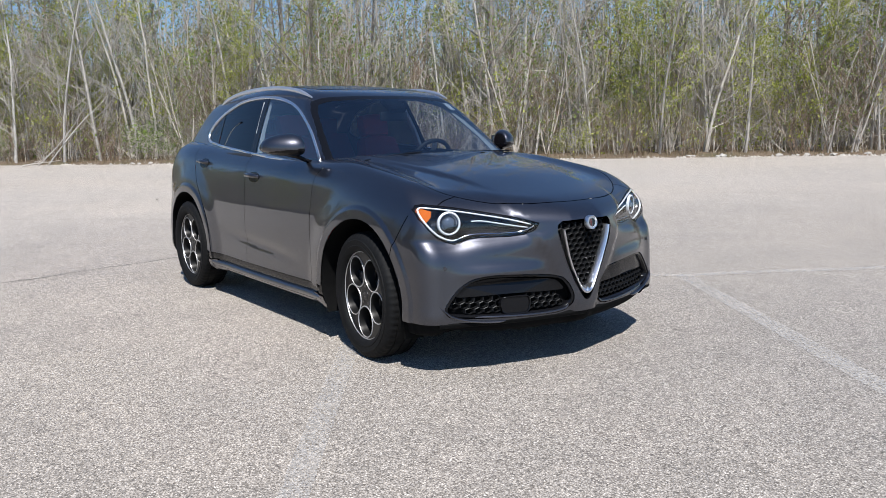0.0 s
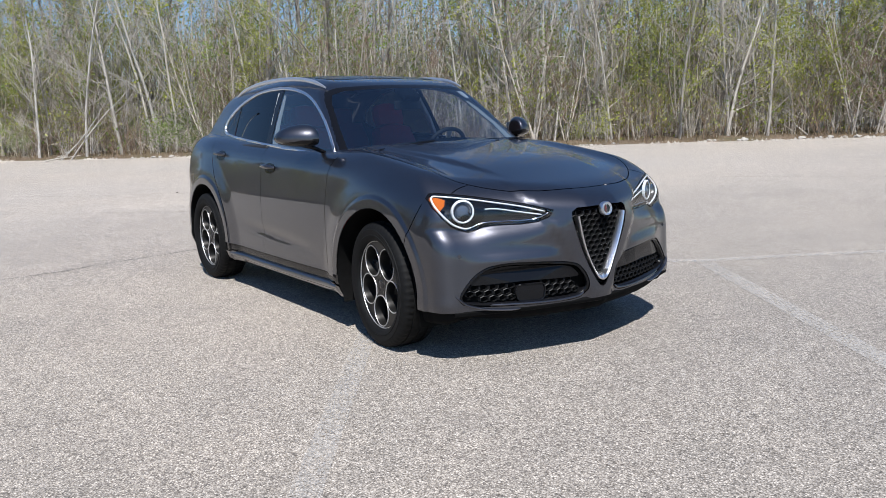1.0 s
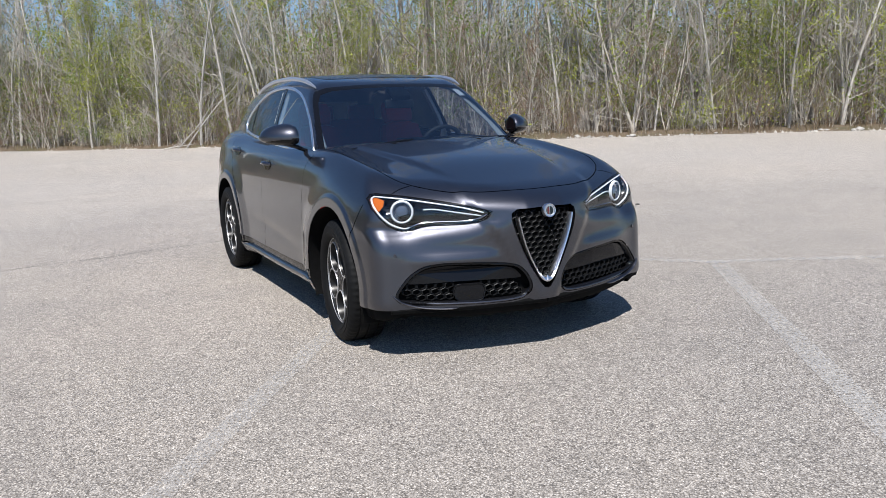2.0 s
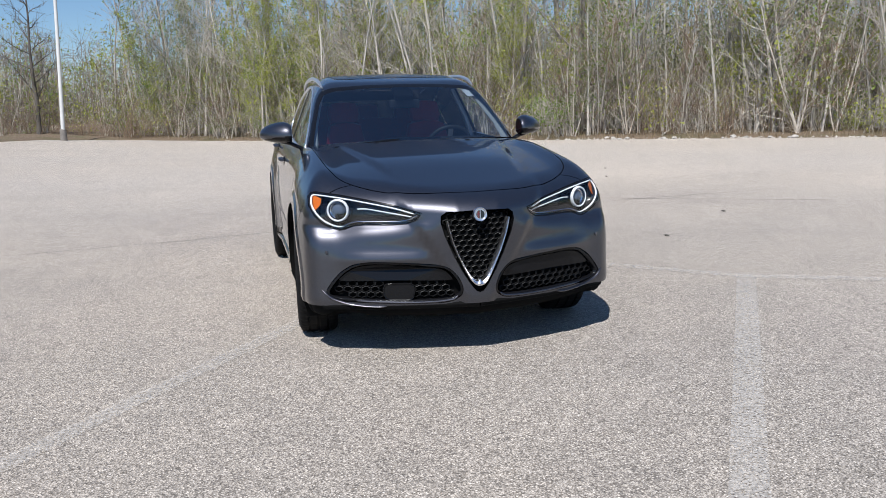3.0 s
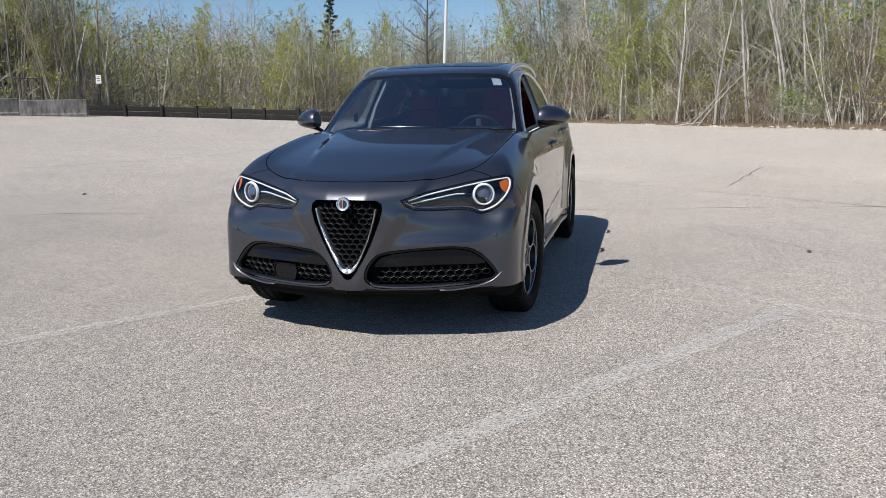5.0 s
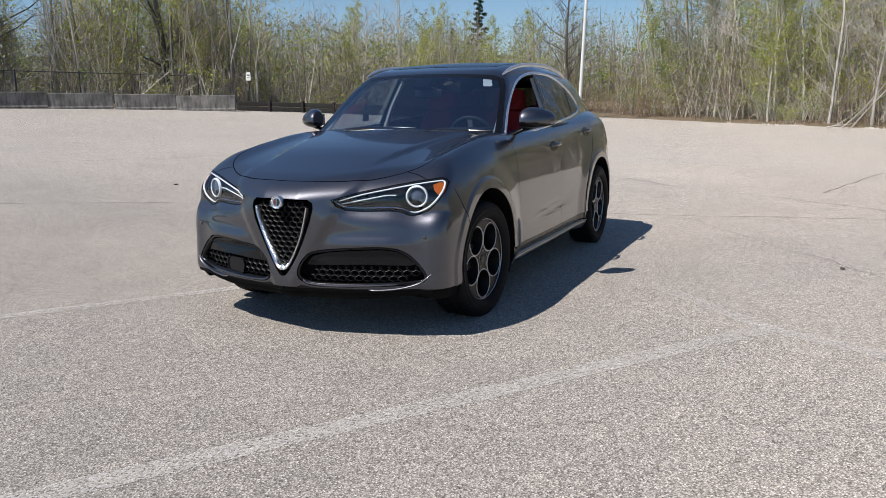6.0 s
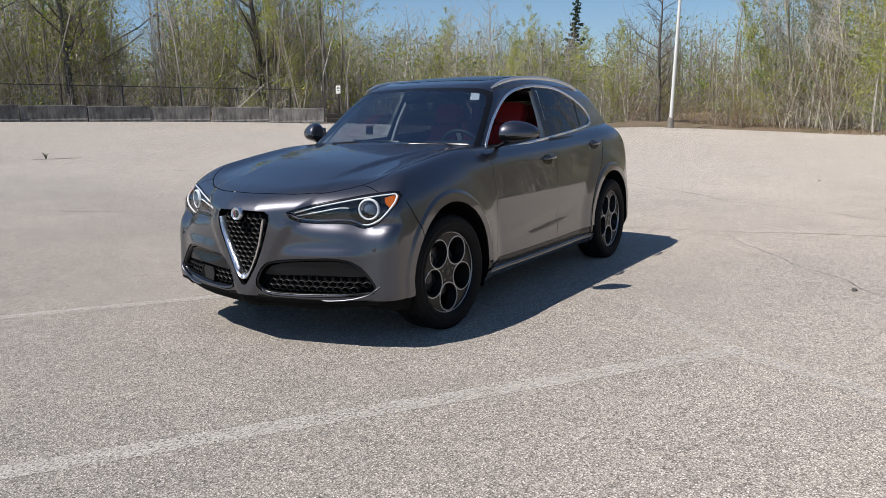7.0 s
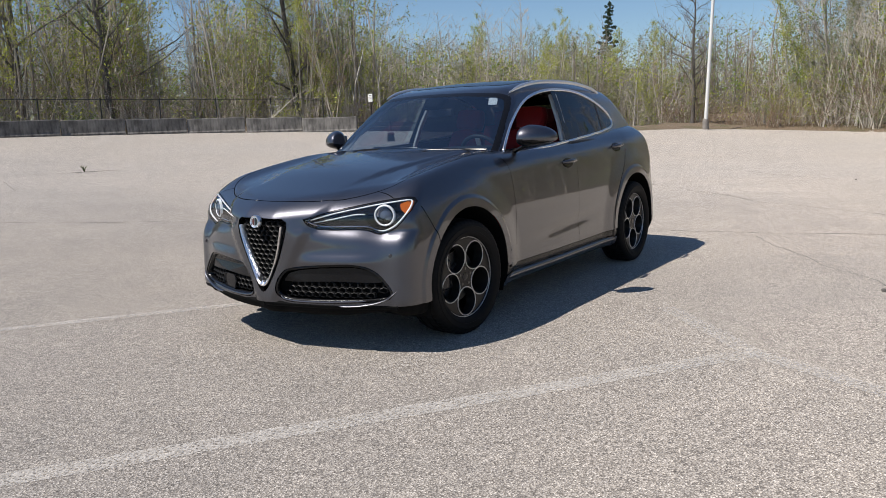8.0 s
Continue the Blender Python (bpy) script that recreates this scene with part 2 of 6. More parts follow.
def ribbon(line, width, lift, seed, wob=0.0, step=0.15):
    """A narrow sheet laid on the lot along a line, with an uneven width."""
    rng = random.Random(seed)
    pts = [np.array(p, float) for p in line]
    dense = []
    for a, b in zip(pts, pts[1:]):
        n = max(2, int(np.linalg.norm(b - a) / step))
        dense += [a + (b - a) * k / n for k in range(n)]
    dense.append(pts[-1])
    bm = bmesh.new()
    prev = None
    for i, p in enumerate(dense):
        d = dense[min(i + 1, len(dense) - 1)] - dense[max(i - 1, 0)]
        d /= np.linalg.norm(d)
        nrm = np.array((-d[1], d[0]))
        q = p + nrm * wob * (noise.noise(Vector((p[0] * 1.7, p[1] * 1.7, seed))) + 0.4 * noise.noise(Vector((p[0] * 7, p[1] * 7, seed))))
        w = width * rng.uniform(0.6, 1.25) / 2 if wob else width / 2
        row = []
        for e in (q + nrm * w, q - nrm * w):
            row.append(bm.verts.new((e[0], e[1], float(ground_z(e[0], e[1])) + lift)))
        if prev:
            bm.faces.new((prev[0], prev[1], row[1], row[0]))
        prev = row
    return bm


def worn_paint(left=0.5):
    """What is left of painted stall lines: a pale, broken film."""
    m = material("worn_line_paint", (0.56, 0.535, 0.49), 0.85)
    c = coords(m)
    v = node(m, "ShaderNodeTexVoronoi", Scale=105.0)
    link(m, c, v.inputs["Vector"])
    t = node(m, "ShaderNodeSeparateColor")
    link(m, v.outputs["Color"], t.inputs[0])
    patch = noise_tex(m, c, 3.5, 5.0, 0.7)
    add = node(m, "ShaderNodeMath")
    link(m, t.outputs[1], add.inputs[0])
    link(m, patch, add.inputs[1])
    link(m, ramp(m, add.outputs[0], [(0.65, (0, 0, 0)), (1.25, (left, left, left))]), bsdf(m).inputs["Alpha"])
    link(m, ramp(m, t.outputs[0], [(0.0, (0.48, 0.455, 0.42)), (1.0, (0.84, 0.80, 0.745))]), bsdf(m).inputs["Base Color"])
    return m


def build_marks():
    paints = worn_paint(0.38), worn_paint(0.28), worn_paint(0.27)
    seal = speckled("dark_crack_filler", (0.14, 0.13, 0.12), 0.9, 0.4, 30.0)
    link(seal, ramp(seal, noise_tex(seal, coords(seal), 1.3, 6.0, 0.7), [(0.3, (0.15, 0.15, 0.15)), (0.56, (0.95, 0.95, 0.95))]), bsdf(seal).inputs["Alpha"])
    scrap = speckled("dark_scrap", (0.1, 0.09, 0.08), 0.9, 0.4, 30.0)
    for k, line in enumerate(([(1.02, 2.58), (3.95, 0.52), (6.5, -1.27)], [(0.25, 1.78), (1.08, 2.56), (1.45, 3.25), (2.1, 4.3)], [(0.7, -0.5), (1.3, -0.97), (2.68, -1.98), (4.6, -3.35)])):
        ob = part("stall_line", ribbon(line, (0.14, 0.13, 0.12)[k], 0.004 + 0.003 * k, 3), paints[k], None)
        tagged(ob, "worn pale stall line almost gone from the asphalt", "road marking", "stall lines", "structure")
    cracks = [([(0.6, -9.0), (-0.4, -7.0), (-1.75, -5.3), (-2.25, -4.1), (-2.55, -2.8), (-2.85, -1.45), (-3.05, -0.5), (-3.35, 0.6), (-3.52, 1.9), (-3.75, 2.6), (-3.98, 4.3), (-4.3, 7.5)], 0.016),
              ([(-9.2, -1.8), (-7.8, -0.3), (-6.4, 1.0), (-5.5, 2.5), (-4.2, 4.1), (-3.6, 5.0), (-2.6, 6.6)], 0.018),
              ([(-3.2, 1.55), (-1.7, 2.5), (-1.26, 2.9), (-0.2, 3.6)], 0.007),
              ([(-10.0, 3.9), (-8.0, 3.35), (-6.3, 2.9)], 0.02),
              ([(-1.8, -15.6), (-3.87, -14.87), (-5.14, -14.39), (-6.06, -14.28)], 0.022),
              # no crack: a dark strip that stands in for a fallen branch
              ([(-5.0, -14.46), (-5.6, -14.34), (-6.12, -14.22)], 0.10),
              ([(-3.0, -13.6), (-2.2, -11.6), (-1.0, -10.8)], 0.012),
              ([(-12.8, -0.8), (-11.7, 0.0), (-10.8, 1.2)], 0.03),
              ([(-4.5, 9.6), (-1.3, 11.6), (3.0, 13.5)], 0.02),
              ([(-4.4, -10.6), (-7.0, -9.2), (-10.5, -8.2), (-14.0, -8.0)], 0.03)]
    for i, (line, w) in enumerate(cracks):
        ob = part("crack", ribbon(line, 1.1 * w, 0.004, i, 0.06), scrap if i == 5 else seal, None)
        tagged(ob, "thin dark crack running across the asphalt, one strip a fallen branch", "crack", "cracks in the lot", "structure")
    # a few dark specks of debris
    rng = random.Random(4)
    spots = [(-10.6, 1.6), (-0.9, 3.0), (-7.6, 5.6), (-9.5, 6.5), (-3.4, -6.2), (-12.3, -3.3), (-2.3, 4.6)]
    for x, y in spots:
        bm = bmesh.new()
        bmesh.ops.create_icosphere(bm, subdivisions=1, radius=1.0)
        for v in bm.verts:
            v.co = (v.co.x * rng.uniform(0.03, 0.05), v.co.y * rng.uniform(0.015, 0.03), v.co.z * 0.012 + 0.008)
        ob = part("twig_scrap", bm, scrap, None, m=Matrix.Translation((x, y, float(ground_z(x, y)))))
        tagged(ob, "small dark scrap lying on the asphalt", "debris", "debris on the lot")
    # a weed that grows from a crack
    leaf = material("weed_leaves", (0.12, 0.13, 0.06), 0.7)
    x, y = -5.35, -14.45
    weed = thing("weed", "small dry weed growing from a crack", "weed", m=Matrix.Translation((x, y, float(ground_z(x, y)))))
    for k in range(9):
        a = k * 2.4
        part("stem", tube([(0, 0, -0.02), (0.03 * math.cos(a), 0.03 * math.sin(a), 0.09), (0.09 * math.cos(a), 0.09 * math.sin(a), 0.12 + 0.02 * (k % 3))], [0.006, 0.009, 0.002], 5), leaf, weed)


build_marks()


# ---- the car: x ahead, y to the driver's side; both skins are smooth solids that are drawn and then cut into panels ----
AXLE_F, AXLE_R, HUB_Z, ARCH_R = 1.409, -1.409, 0.365, 0.45

side_profile = spline([0.18, 0.25, 0.32, 0.40, 0.50, 0.62, 0.75, 0.85, 0.95, 1.02, 1.10, 1.18, 1.3],
                      [0.855, 0.884, 0.906, 0.905, 0.907, 0.911, 0.908, 0.897, 0.884, 0.872, 0.851, 0.82, 0.75])
nose_line = spline([0.15, 0.22, 0.28, 0.33, 0.40, 0.50, 0.62, 0.72, 0.79, 0.85, 0.90, 0.95, 1.05],
                   [2.17, 2.245, 2.278, 2.286, 2.284, 2.280, 2.284, 2.294, 2.300, 2.286, 2.247, 2.187, 2.02])
hood_line = spline([-3.0, -1.25, -0.25, 0.5, 0.9, 1.2, 1.5, 1.8, 2.0, 2.13, 2.25, 2.35],
                   [1.30, 1.235, 1.19, 1.16, 1.145, 1.105, 1.06, 1.005, 0.96, 0.925, 0.88, 0.83])
tail_line = spline([0.15, 0.3, 0.5, 0.75, 0.95, 1.1, 1.2, 1.3], [2.2, 2.32, 2.36, 2.35, 2.33, 2.28, 2.2, 2.1])
brow_line = spline([0.0, 0.30, 0.40, 0.50, 0.60, 0.72, 0.8, 0.9, 1.0], [0.79, 0.772, 0.752, 0.746, 0.742, 0.722, 0.726, 0.734, 0.74])


def smax(a, b, k):
    h = np.maximum(k - np.abs(a - b), 0.0) / k
    return np.maximum(a, b) + h * h * k * 0.25


def step01(x, a, b):
    t = np.clip((x - a) / (b - a), 0, 1)
    return t * t * (3 - 2 * t)


def lower_body(p):
    """Below nought inside the lower body."""
    x, y, z = p[:, 0], np.abs(p[:, 1]), p[:, 2]
    half = side_profile(z) - 0.022 * step01(x, 1.75, 2.2) - 0.05 * step01(-x, 1.5, 2.4) + 0.012 * step01(-x, 0.9, 1.5) * step01(z, 0.7, 0.95)
    scoop = np.exp(-((z - 0.507 + 0.057 * x) / 0.042) ** 2) * step01(x, -0.80, -0.2) * step01(-x, -0.76, -0.1)
    half = half - 0.012 * scoop
    for ax in (AXLE_F, AXLE_R):
        r = np.hypot(x - ax, z - HUB_Z)
        half = half + 0.022 * step01(-r, -0.70, -0.50) + 0.011 * step01(-r, -0.530, -0.498)
    side = y - half
    ends = nose_line(z) - 0.05 * y - 0.28 * y * y + 1.3 * np.maximum(0, y - 0.72) ** 2
    # lamps set back into the nose, over cheeks that swell out under them
    u = np.clip((y - 0.12) / 0.55, 0, 1)
    drop = smax(brow_line(y) - z, 0.0 * z, 0.012)
    ends = ends - 0.085 * u * (2 - u) * np.exp(-drop / 0.065)
    # ridge over the lower intakes
    ends = ends + (0.013 * np.exp(-((z - 0.560) / 0.034) ** 2) - 0.005 * np.exp(-((z - 0.635) / 0.045) ** 2)) * step01(y, 0.2, 0.36) * step01(-y, -0.80, -0.58)
    # raised shield round the central grille, narrowing downwards
    vw = 0.30 * np.clip((z - 0.30) / 0.5, 0.05, 1.2) + 0.03
    ends = ends + 0.02 * step01(-y, -vw - 0.07, -vw)
    front = (x - ends) * 0.9
    top = hood_line(x) - 0.045 * y * y - 0.10 * np.maximum(0, y - 0.55) ** 2 * step01(x, 0.5, 1.0)
    bulge = 0.58 - 0.20 * (x - 0.9)
    top = top + 0.016 * step01(-y, -bulge - 0.032, -bulge + 0.032) * step01(x, 0.6, 1.0) * step01(-x, -2.0, -1.55)
    # wing crests over the front wheels
    top = top + 0.036 * np.exp(-((y - 0.78) / 0.11) ** 2) * step01(x, 0.6, 1.2) * step01(-x, -2.15, -1.75)
    up = z - top
    back = -x - (tail_line(z) - 0.12 * y - 0.2 * y * y)
    low = 0.20 + 0.22 * step01(-x, 1.75, 2.3) - z
    f = smax(side, up, 0.145)
    f = smax(f, front, 0.085)
    f = smax(f, back, 0.2)
    return smax(f, low, 0.05)


def cabin_body(p):
    """Below nought inside the upper body."""
    x, y, z = p[:, 0], np.abs(p[:, 1]), p[:, 2]
    half = 0.818 - 0.40 * (z - 1.08) - 0.16 * np.maximum(0, z - 1.3) ** 2 - 0.032 * np.maximum(0, x + 0.3) ** 2 - 0.03 * np.maximum(0, -x - 0.3) ** 2
    side = (y - half) * 0.93
    screen = (x - (0.995 - 1.40 * (z - 1.13) - 0.40 * y * y)) * 0.57
    roof = z - (1.657 - 0.150 * np.maximum(0, x + 0.45) ** 2 - 0.055 * np.maximum(0, -x - 0.45) ** 2 - 0.06 * y * y)
    back = (-x - (2.2 - 1.15 * (z - 1.15) - 0.25 * y * y)) * 0.62
    f = smax(side, roof, 0.12)
    f = smax(f, screen, 0.055)
    return smax(f, back, 0.1)


def gradient(f, p):
    g = np.empty_like(p)
    for k in range(3):
        e = np.zeros(3)
        e[k] = 0.0015
        g[:, k] = f(p + e) - f(p - e)
    return g / np.linalg.norm(g, axis=1, keepdims=True)


def skin(f, lo, hi, core_lo, core_hi, step):
    """Draws half of a solid (y over nought): a box whose points are sent outwards from a core until they meet the surface."""
    nx, ny, nz = (max(2, round((h - l) / step)) for l, h in zip(lo, hi))
    X, Y, Z = (np.linspace(l, h, n + 1) for l, h, n in zip(lo, hi, (nx, ny, nz)))
    index, pts, faces = {}, [], []

    def vid(i, j, k):
        key = (i, j, k)
        if key not in index:
            index[key] = len(pts)
            pts.append((X[i], Y[j], Z[k]))
        return index[key]

    for j in range(ny):
        for k in range(nz):
            faces.append((vid(nx, j, k), vid(nx, j + 1, k), vid(nx, j + 1, k + 1), vid(nx, j, k + 1)))
            faces.append((vid(0, j, k), vid(0, j, k + 1), vid(0, j + 1, k + 1), vid(0, j + 1, k)))
    for i in range(nx):
        for k in range(nz):
            faces.append((vid(i, ny, k), vid(i, ny, k + 1), vid(i + 1, ny, k + 1), vid(i + 1, ny, k)))
        for j in range(ny):
            faces.append((vid(i, j, nz), vid(i + 1, j, nz), vid(i + 1, j + 1, nz), vid(i, j + 1, nz)))
    pts = np.array(pts)
    core = np.clip(pts, core_lo, core_hi)
    way = pts - core
    way /= np.linalg.norm(way, axis=1, keepdims=True)
    near, far = np.zeros(len(pts)), np.full(len(pts), 1.6)
    for _ in range(34):
        mid = (near + far) / 2
        inside = f(core + way * mid[:, None]) < 0
        near, far = np.where(inside, mid, near), np.where(inside, far, mid)
    out = core + way * near[:, None]
    bm = bmesh.new()
    vs = [bm.verts.new(p) for p in out]
    for fc in faces:
        bm.faces.new([vs[i] for i in fc])
    bm.normal_update()
    return bm


def cut(bm, poly, axes, where):
    """Scores a skin along a closed outline seen along one axis, so that the faces end on it."""
    a, b = axes
    poly = [Vector((p[0], p[1])) for p in poly]
    lo = Vector((min(p.x for p in poly) - 0.05, min(p.y for p in poly) - 0.05))
    hi = Vector((max(p.x for p in poly) + 0.05, max(p.y for p in poly) + 0.05))
    todo = [f for f in bm.faces if where(f) and lo.x < f.calc_center_median()[a] < hi.x and lo.y < f.calc_center_median()[b] < hi.y]
    for p, q in zip(poly, poly[1:] + poly[:1]):
        d = q - p
        if d.length < 1e-5:
            continue
        x0, x1, y0, y1 = min(p.x, q.x) - 0.004, max(p.x, q.x) + 0.004, min(p.y, q.y) - 0.004, max(p.y, q.y) + 0.004
        hit, rest = [], []
        for f in todo:
            us, ws = [v.co[a] for v in f.verts], [v.co[b] for v in f.verts]
            (hit if max(us) > x0 and min(us) < x1 and max(ws) > y0 and min(ws) < y1 else rest).append(f)
        if not hit:
            continue
        co, no = Vector((0, 0, 0)), Vector((0, 0, 0))
        co[a], co[b] = p.x, p.y
        no[a], no[b] = -d.y, d.x
        geom = set(hit)
        for f in hit:
            geom.update(f.edges)
            geom.update(f.verts)
        got = bmesh.ops.bisect_plane(bm, geom=list(geom), dist=2e-5, plane_co=co, plane_no=no.normalized())
        todo = rest + [g for g in got["geom"] if isinstance(g, bmesh.types.BMFace)]


def inside(poly, u, w):
    """Which of the points (arrays u, w) lie in the outline."""
    res = np.zeros(len(u), bool)
    n = len(poly)
    for i in range(n):
        (x0, y0), (x1, y1) = poly[i], poly[(i + 1) % n]
        if y0 != y1:
            res ^= ((y0 > w) != (y1 > w)) & (u < (x1 - x0) * (w - y0) / (y1 - y0) + x0)
    return res


def rounded(poly, n=5, share=0.3):
    """An outline with its corners rounded off."""
    out = []
    pts = [np.array(p, float) for p in poly]
    for i, p in enumerate(pts):
        a, c = pts[i - 1], pts[(i + 1) % len(pts)]
        p0, p1 = p + (a - p) * share, p + (c - p) * share
        for t in np.linspace(0, 1, n):
            out.append(tuple((1 - t) ** 2 * p0 + 2 * t * (1 - t) * p + t * t * p1))
    return out


def strip(line, width):
    """The outline of a narrow band along an open line."""
    pts = [np.array(p, float) for p in line]
    left, right = [], []
    for i, p in enumerate(pts):
        d = pts[min(i + 1, len(pts) - 1)] - pts[max(i - 1, 0)]
        d /= np.linalg.norm(d)
        nrm = np.array((-d[1], d[0])) * width / 2
        left.append(tuple(p + nrm))
        right.append(tuple(p - nrm))
    return left + right[::-1]


def grown(poly, by):
    """An outline moved outwards."""
    pts = [np.array(p, float) for p in poly]
    area = sum(p[0] * q[1] - q[0] * p[1] for p, q in zip(pts, pts[1:] + pts[:1]))
    s = 1 if area > 0 else -1
    out = []
    for i, p in enumerate(pts):
        d = pts[(i + 1) % len(pts)] - pts[i - 1]
        d /= np.linalg.norm(d) + 1e-9
        out.append(tuple(p + s * by * np.array((d[1], -d[0]))))
    return out


def sample(line, n=24):
    """Points along a smooth curve through a few."""
    pts = np.array(line, float)
    t = np.arange(len(pts))
    fx, fy = spline(t, pts[:, 0]), spline(t, pts[:, 1])
    s = np.linspace(0, len(pts) - 1, n)
    return list(zip(fx(s), fy(s)))


def circle(cx, cy, r, n=40):
    return [(cx + r * math.cos(a), cy + r * math.sin(a)) for a in np.linspace(0, 2 * math.pi, n, endpoint=False)]


class Skin:
    """A cut half skin, from which panels are taken by label."""

    def __init__(self, bm, f):
        bm.verts.ensure_lookup_table()
        bm.faces.ensure_lookup_table()
        for i, v in enumerate(bm.verts):
            v.index = i
        self.co = np.array([v.co[:] for v in bm.verts])
        self.co[:, 1] = np.where(np.abs(self.co[:, 1]) < 1e-5, 0, self.co[:, 1])
        self.faces = [[v.index for v in fc.verts] for fc in bm.faces]
        self.mid = np.array([fc.calc_center_median()[:] for fc in bm.faces])
        # settle the points on the true surface
        for _ in range(2):
            g = gradient(f, self.co)
            d = f(self.co)
            slope = (f(self.co + g * 0.001) - f(self.co - g * 0.001)) / 0.002
            move = np.clip(d / np.maximum(slope, 0.3), -0.004, 0.004)[:, None] * g
            move[self.co[:, 1] == 0, 1] = 0
            self.co -= move
        self.no = gradient(f, self.co)
        self.fno = gradient(f, self.mid)
        self.label = np.array(["body"] * len(self.faces), dtype=object)
        bm.free()

    def mark(self, name, poly, axes, extra=None, only=None):
        m = inside(poly, self.mid[:, axes[0]], self.mid[:, axes[1]])
        if extra is not None:
            m &= extra
        if only is not None:
            m &= np.isin(self.label, only)
        self.label[m] = name
        return m

    def take(self, name, labels, mat, sides="both", push=0.0, turn_in=0.0):
        """A mesh of the labelled faces on one side or both; turn_in: the depth of a folded edge."""
        pick = [fc for fc, l in zip(self.faces, self.label) if l in labels]
        used = sorted({i for fc in pick for i in fc})
        at = {i: k for k, i in enumerate(used)}
        co = self.co[used] + self.no[used] * push
        no = self.no[used]
        faces = [[at[i] for i in fc] for fc in pick]
        seen = {}
        for fc in faces:
            for a, b in zip(fc, fc[1:] + fc[:1]):
                key = (min(a, b), max(a, b))
                seen[key] = None if key in seen else (a, b)
        rim = [e for e in seen.values() if e is not None and not (abs(co[e[0], 1]) < 1e-4 and abs(co[e[1], 1]) < 1e-4)]
        V, N, F = [], [], []
        for s in ((1, -1) if sides == "both" else (1,) if sides == "left" else (-1,)):
            base = len(V)
            m = np.array((1, s, 1))
            V += list(co * m)
            N += list(no * m)
            F += [[base + i for i in (fc if s > 0 else fc[::-1])] for fc in faces]
            if turn_in:
                low, top = {}, {}
                for e in rim:
                    for i in e:
                        if i not in low:
                            low[i] = len(V)
                            V.append((co[i] - no[i] * turn_in) * m)
                            N.append(no[i] * m)
                for a, b in rim:
                    q = [base + b, base + a, low[a], low[b]]
                    F.append(q if s > 0 else q[::-1])
        me = mesh_from(name, V, F, [mat], None, True, None if turn_in else N)
        return me


def on_skin(f, x=None, y=None, z=None, lo=0.0, hi=2.6):
    """The place on a solid's surface along the axis that is left out."""
    p = np.array([[x or 0.0, y or 0.0, z or 0.0]])
    k = 0 if x is None else 1 if y is None else 2
    a, b = lo, hi
    for _ in range(40):
        m = (a + b) / 2
        p[0, k] = m
        a, b = (m, b) if f(p)[0] < 0 else (a, m)
    p[0, k] = a
    return Vector(p[0]), Vector(gradient(f, p)[0])


# outlines, on the driver's side
HEADLAMP = [(0.300, 0.805), (0.43, 0.845), (0.58, 0.877), (0.70, 0.900), (0.82, 0.917), (0.846, 0.914), (0.864, 0.894), (0.868, 0.85), (0.846, 0.80),
            (0.806, 0.757), (0.76, 0.731), (0.72, 0.720), (0.69, 0.725), (0.645, 0.744), (0.59, 0.749), (0.45, 0.747), (0.37, 0.753), (0.325, 0.777)]
SHIELD = [(0.0, 0.366), (0.02, 0.372), (0.048, 0.406), (0.098, 0.488), (0.144, 0.58), (0.19, 0.69), (0.208, 0.757), (0.204, 0.793), (0.175, 0.813), (0.0, 0.818)]
LOWGRILLE = [(0.110, 0.362), (0.108, 0.40), (0.13, 0.45), (0.175, 0.498), (0.235, 0.512), (0.376, 0.527), (0.57, 0.537), (0.66, 0.523), (0.72, 0.485), (0.765, 0.435),
             (0.80, 0.385), (0.79, 0.358), (0.72, 0.344), (0.56, 0.336), (0.36, 0.329), (0.2, 0.329), (0.145, 0.337)]
LOWGRILLE = rounded(LOWGRILLE, 3, 0.3)
WINDOWS = sample([(0.715, 1.092), (0.60, 1.195), (0.43, 1.325), (0.185, 1.455), (-0.09, 1.526), (-0.42, 1.556), (-0.8, 1.543), (-1.06, 1.487), (-1.28, 1.405),
                  (-1.39, 1.325), (-1.39, 1.268), (-1.30, 1.236)], 44) + [(-1.0, 1.205), (-0.5, 1.170), (-0.1, 1.143), (0.3, 1.118)]
HOODLINE = sample([(2.187, 0.0), (2.178, 0.13), (2.145, 0.28), (2.10, 0.39), (2.03, 0.505), (1.95, 0.60), (1.86, 0.675), (1.76, 0.713), (1.6, 0.734), (1.4, 0.744), (1.1, 0.752), (0.78, 0.752)], 48)


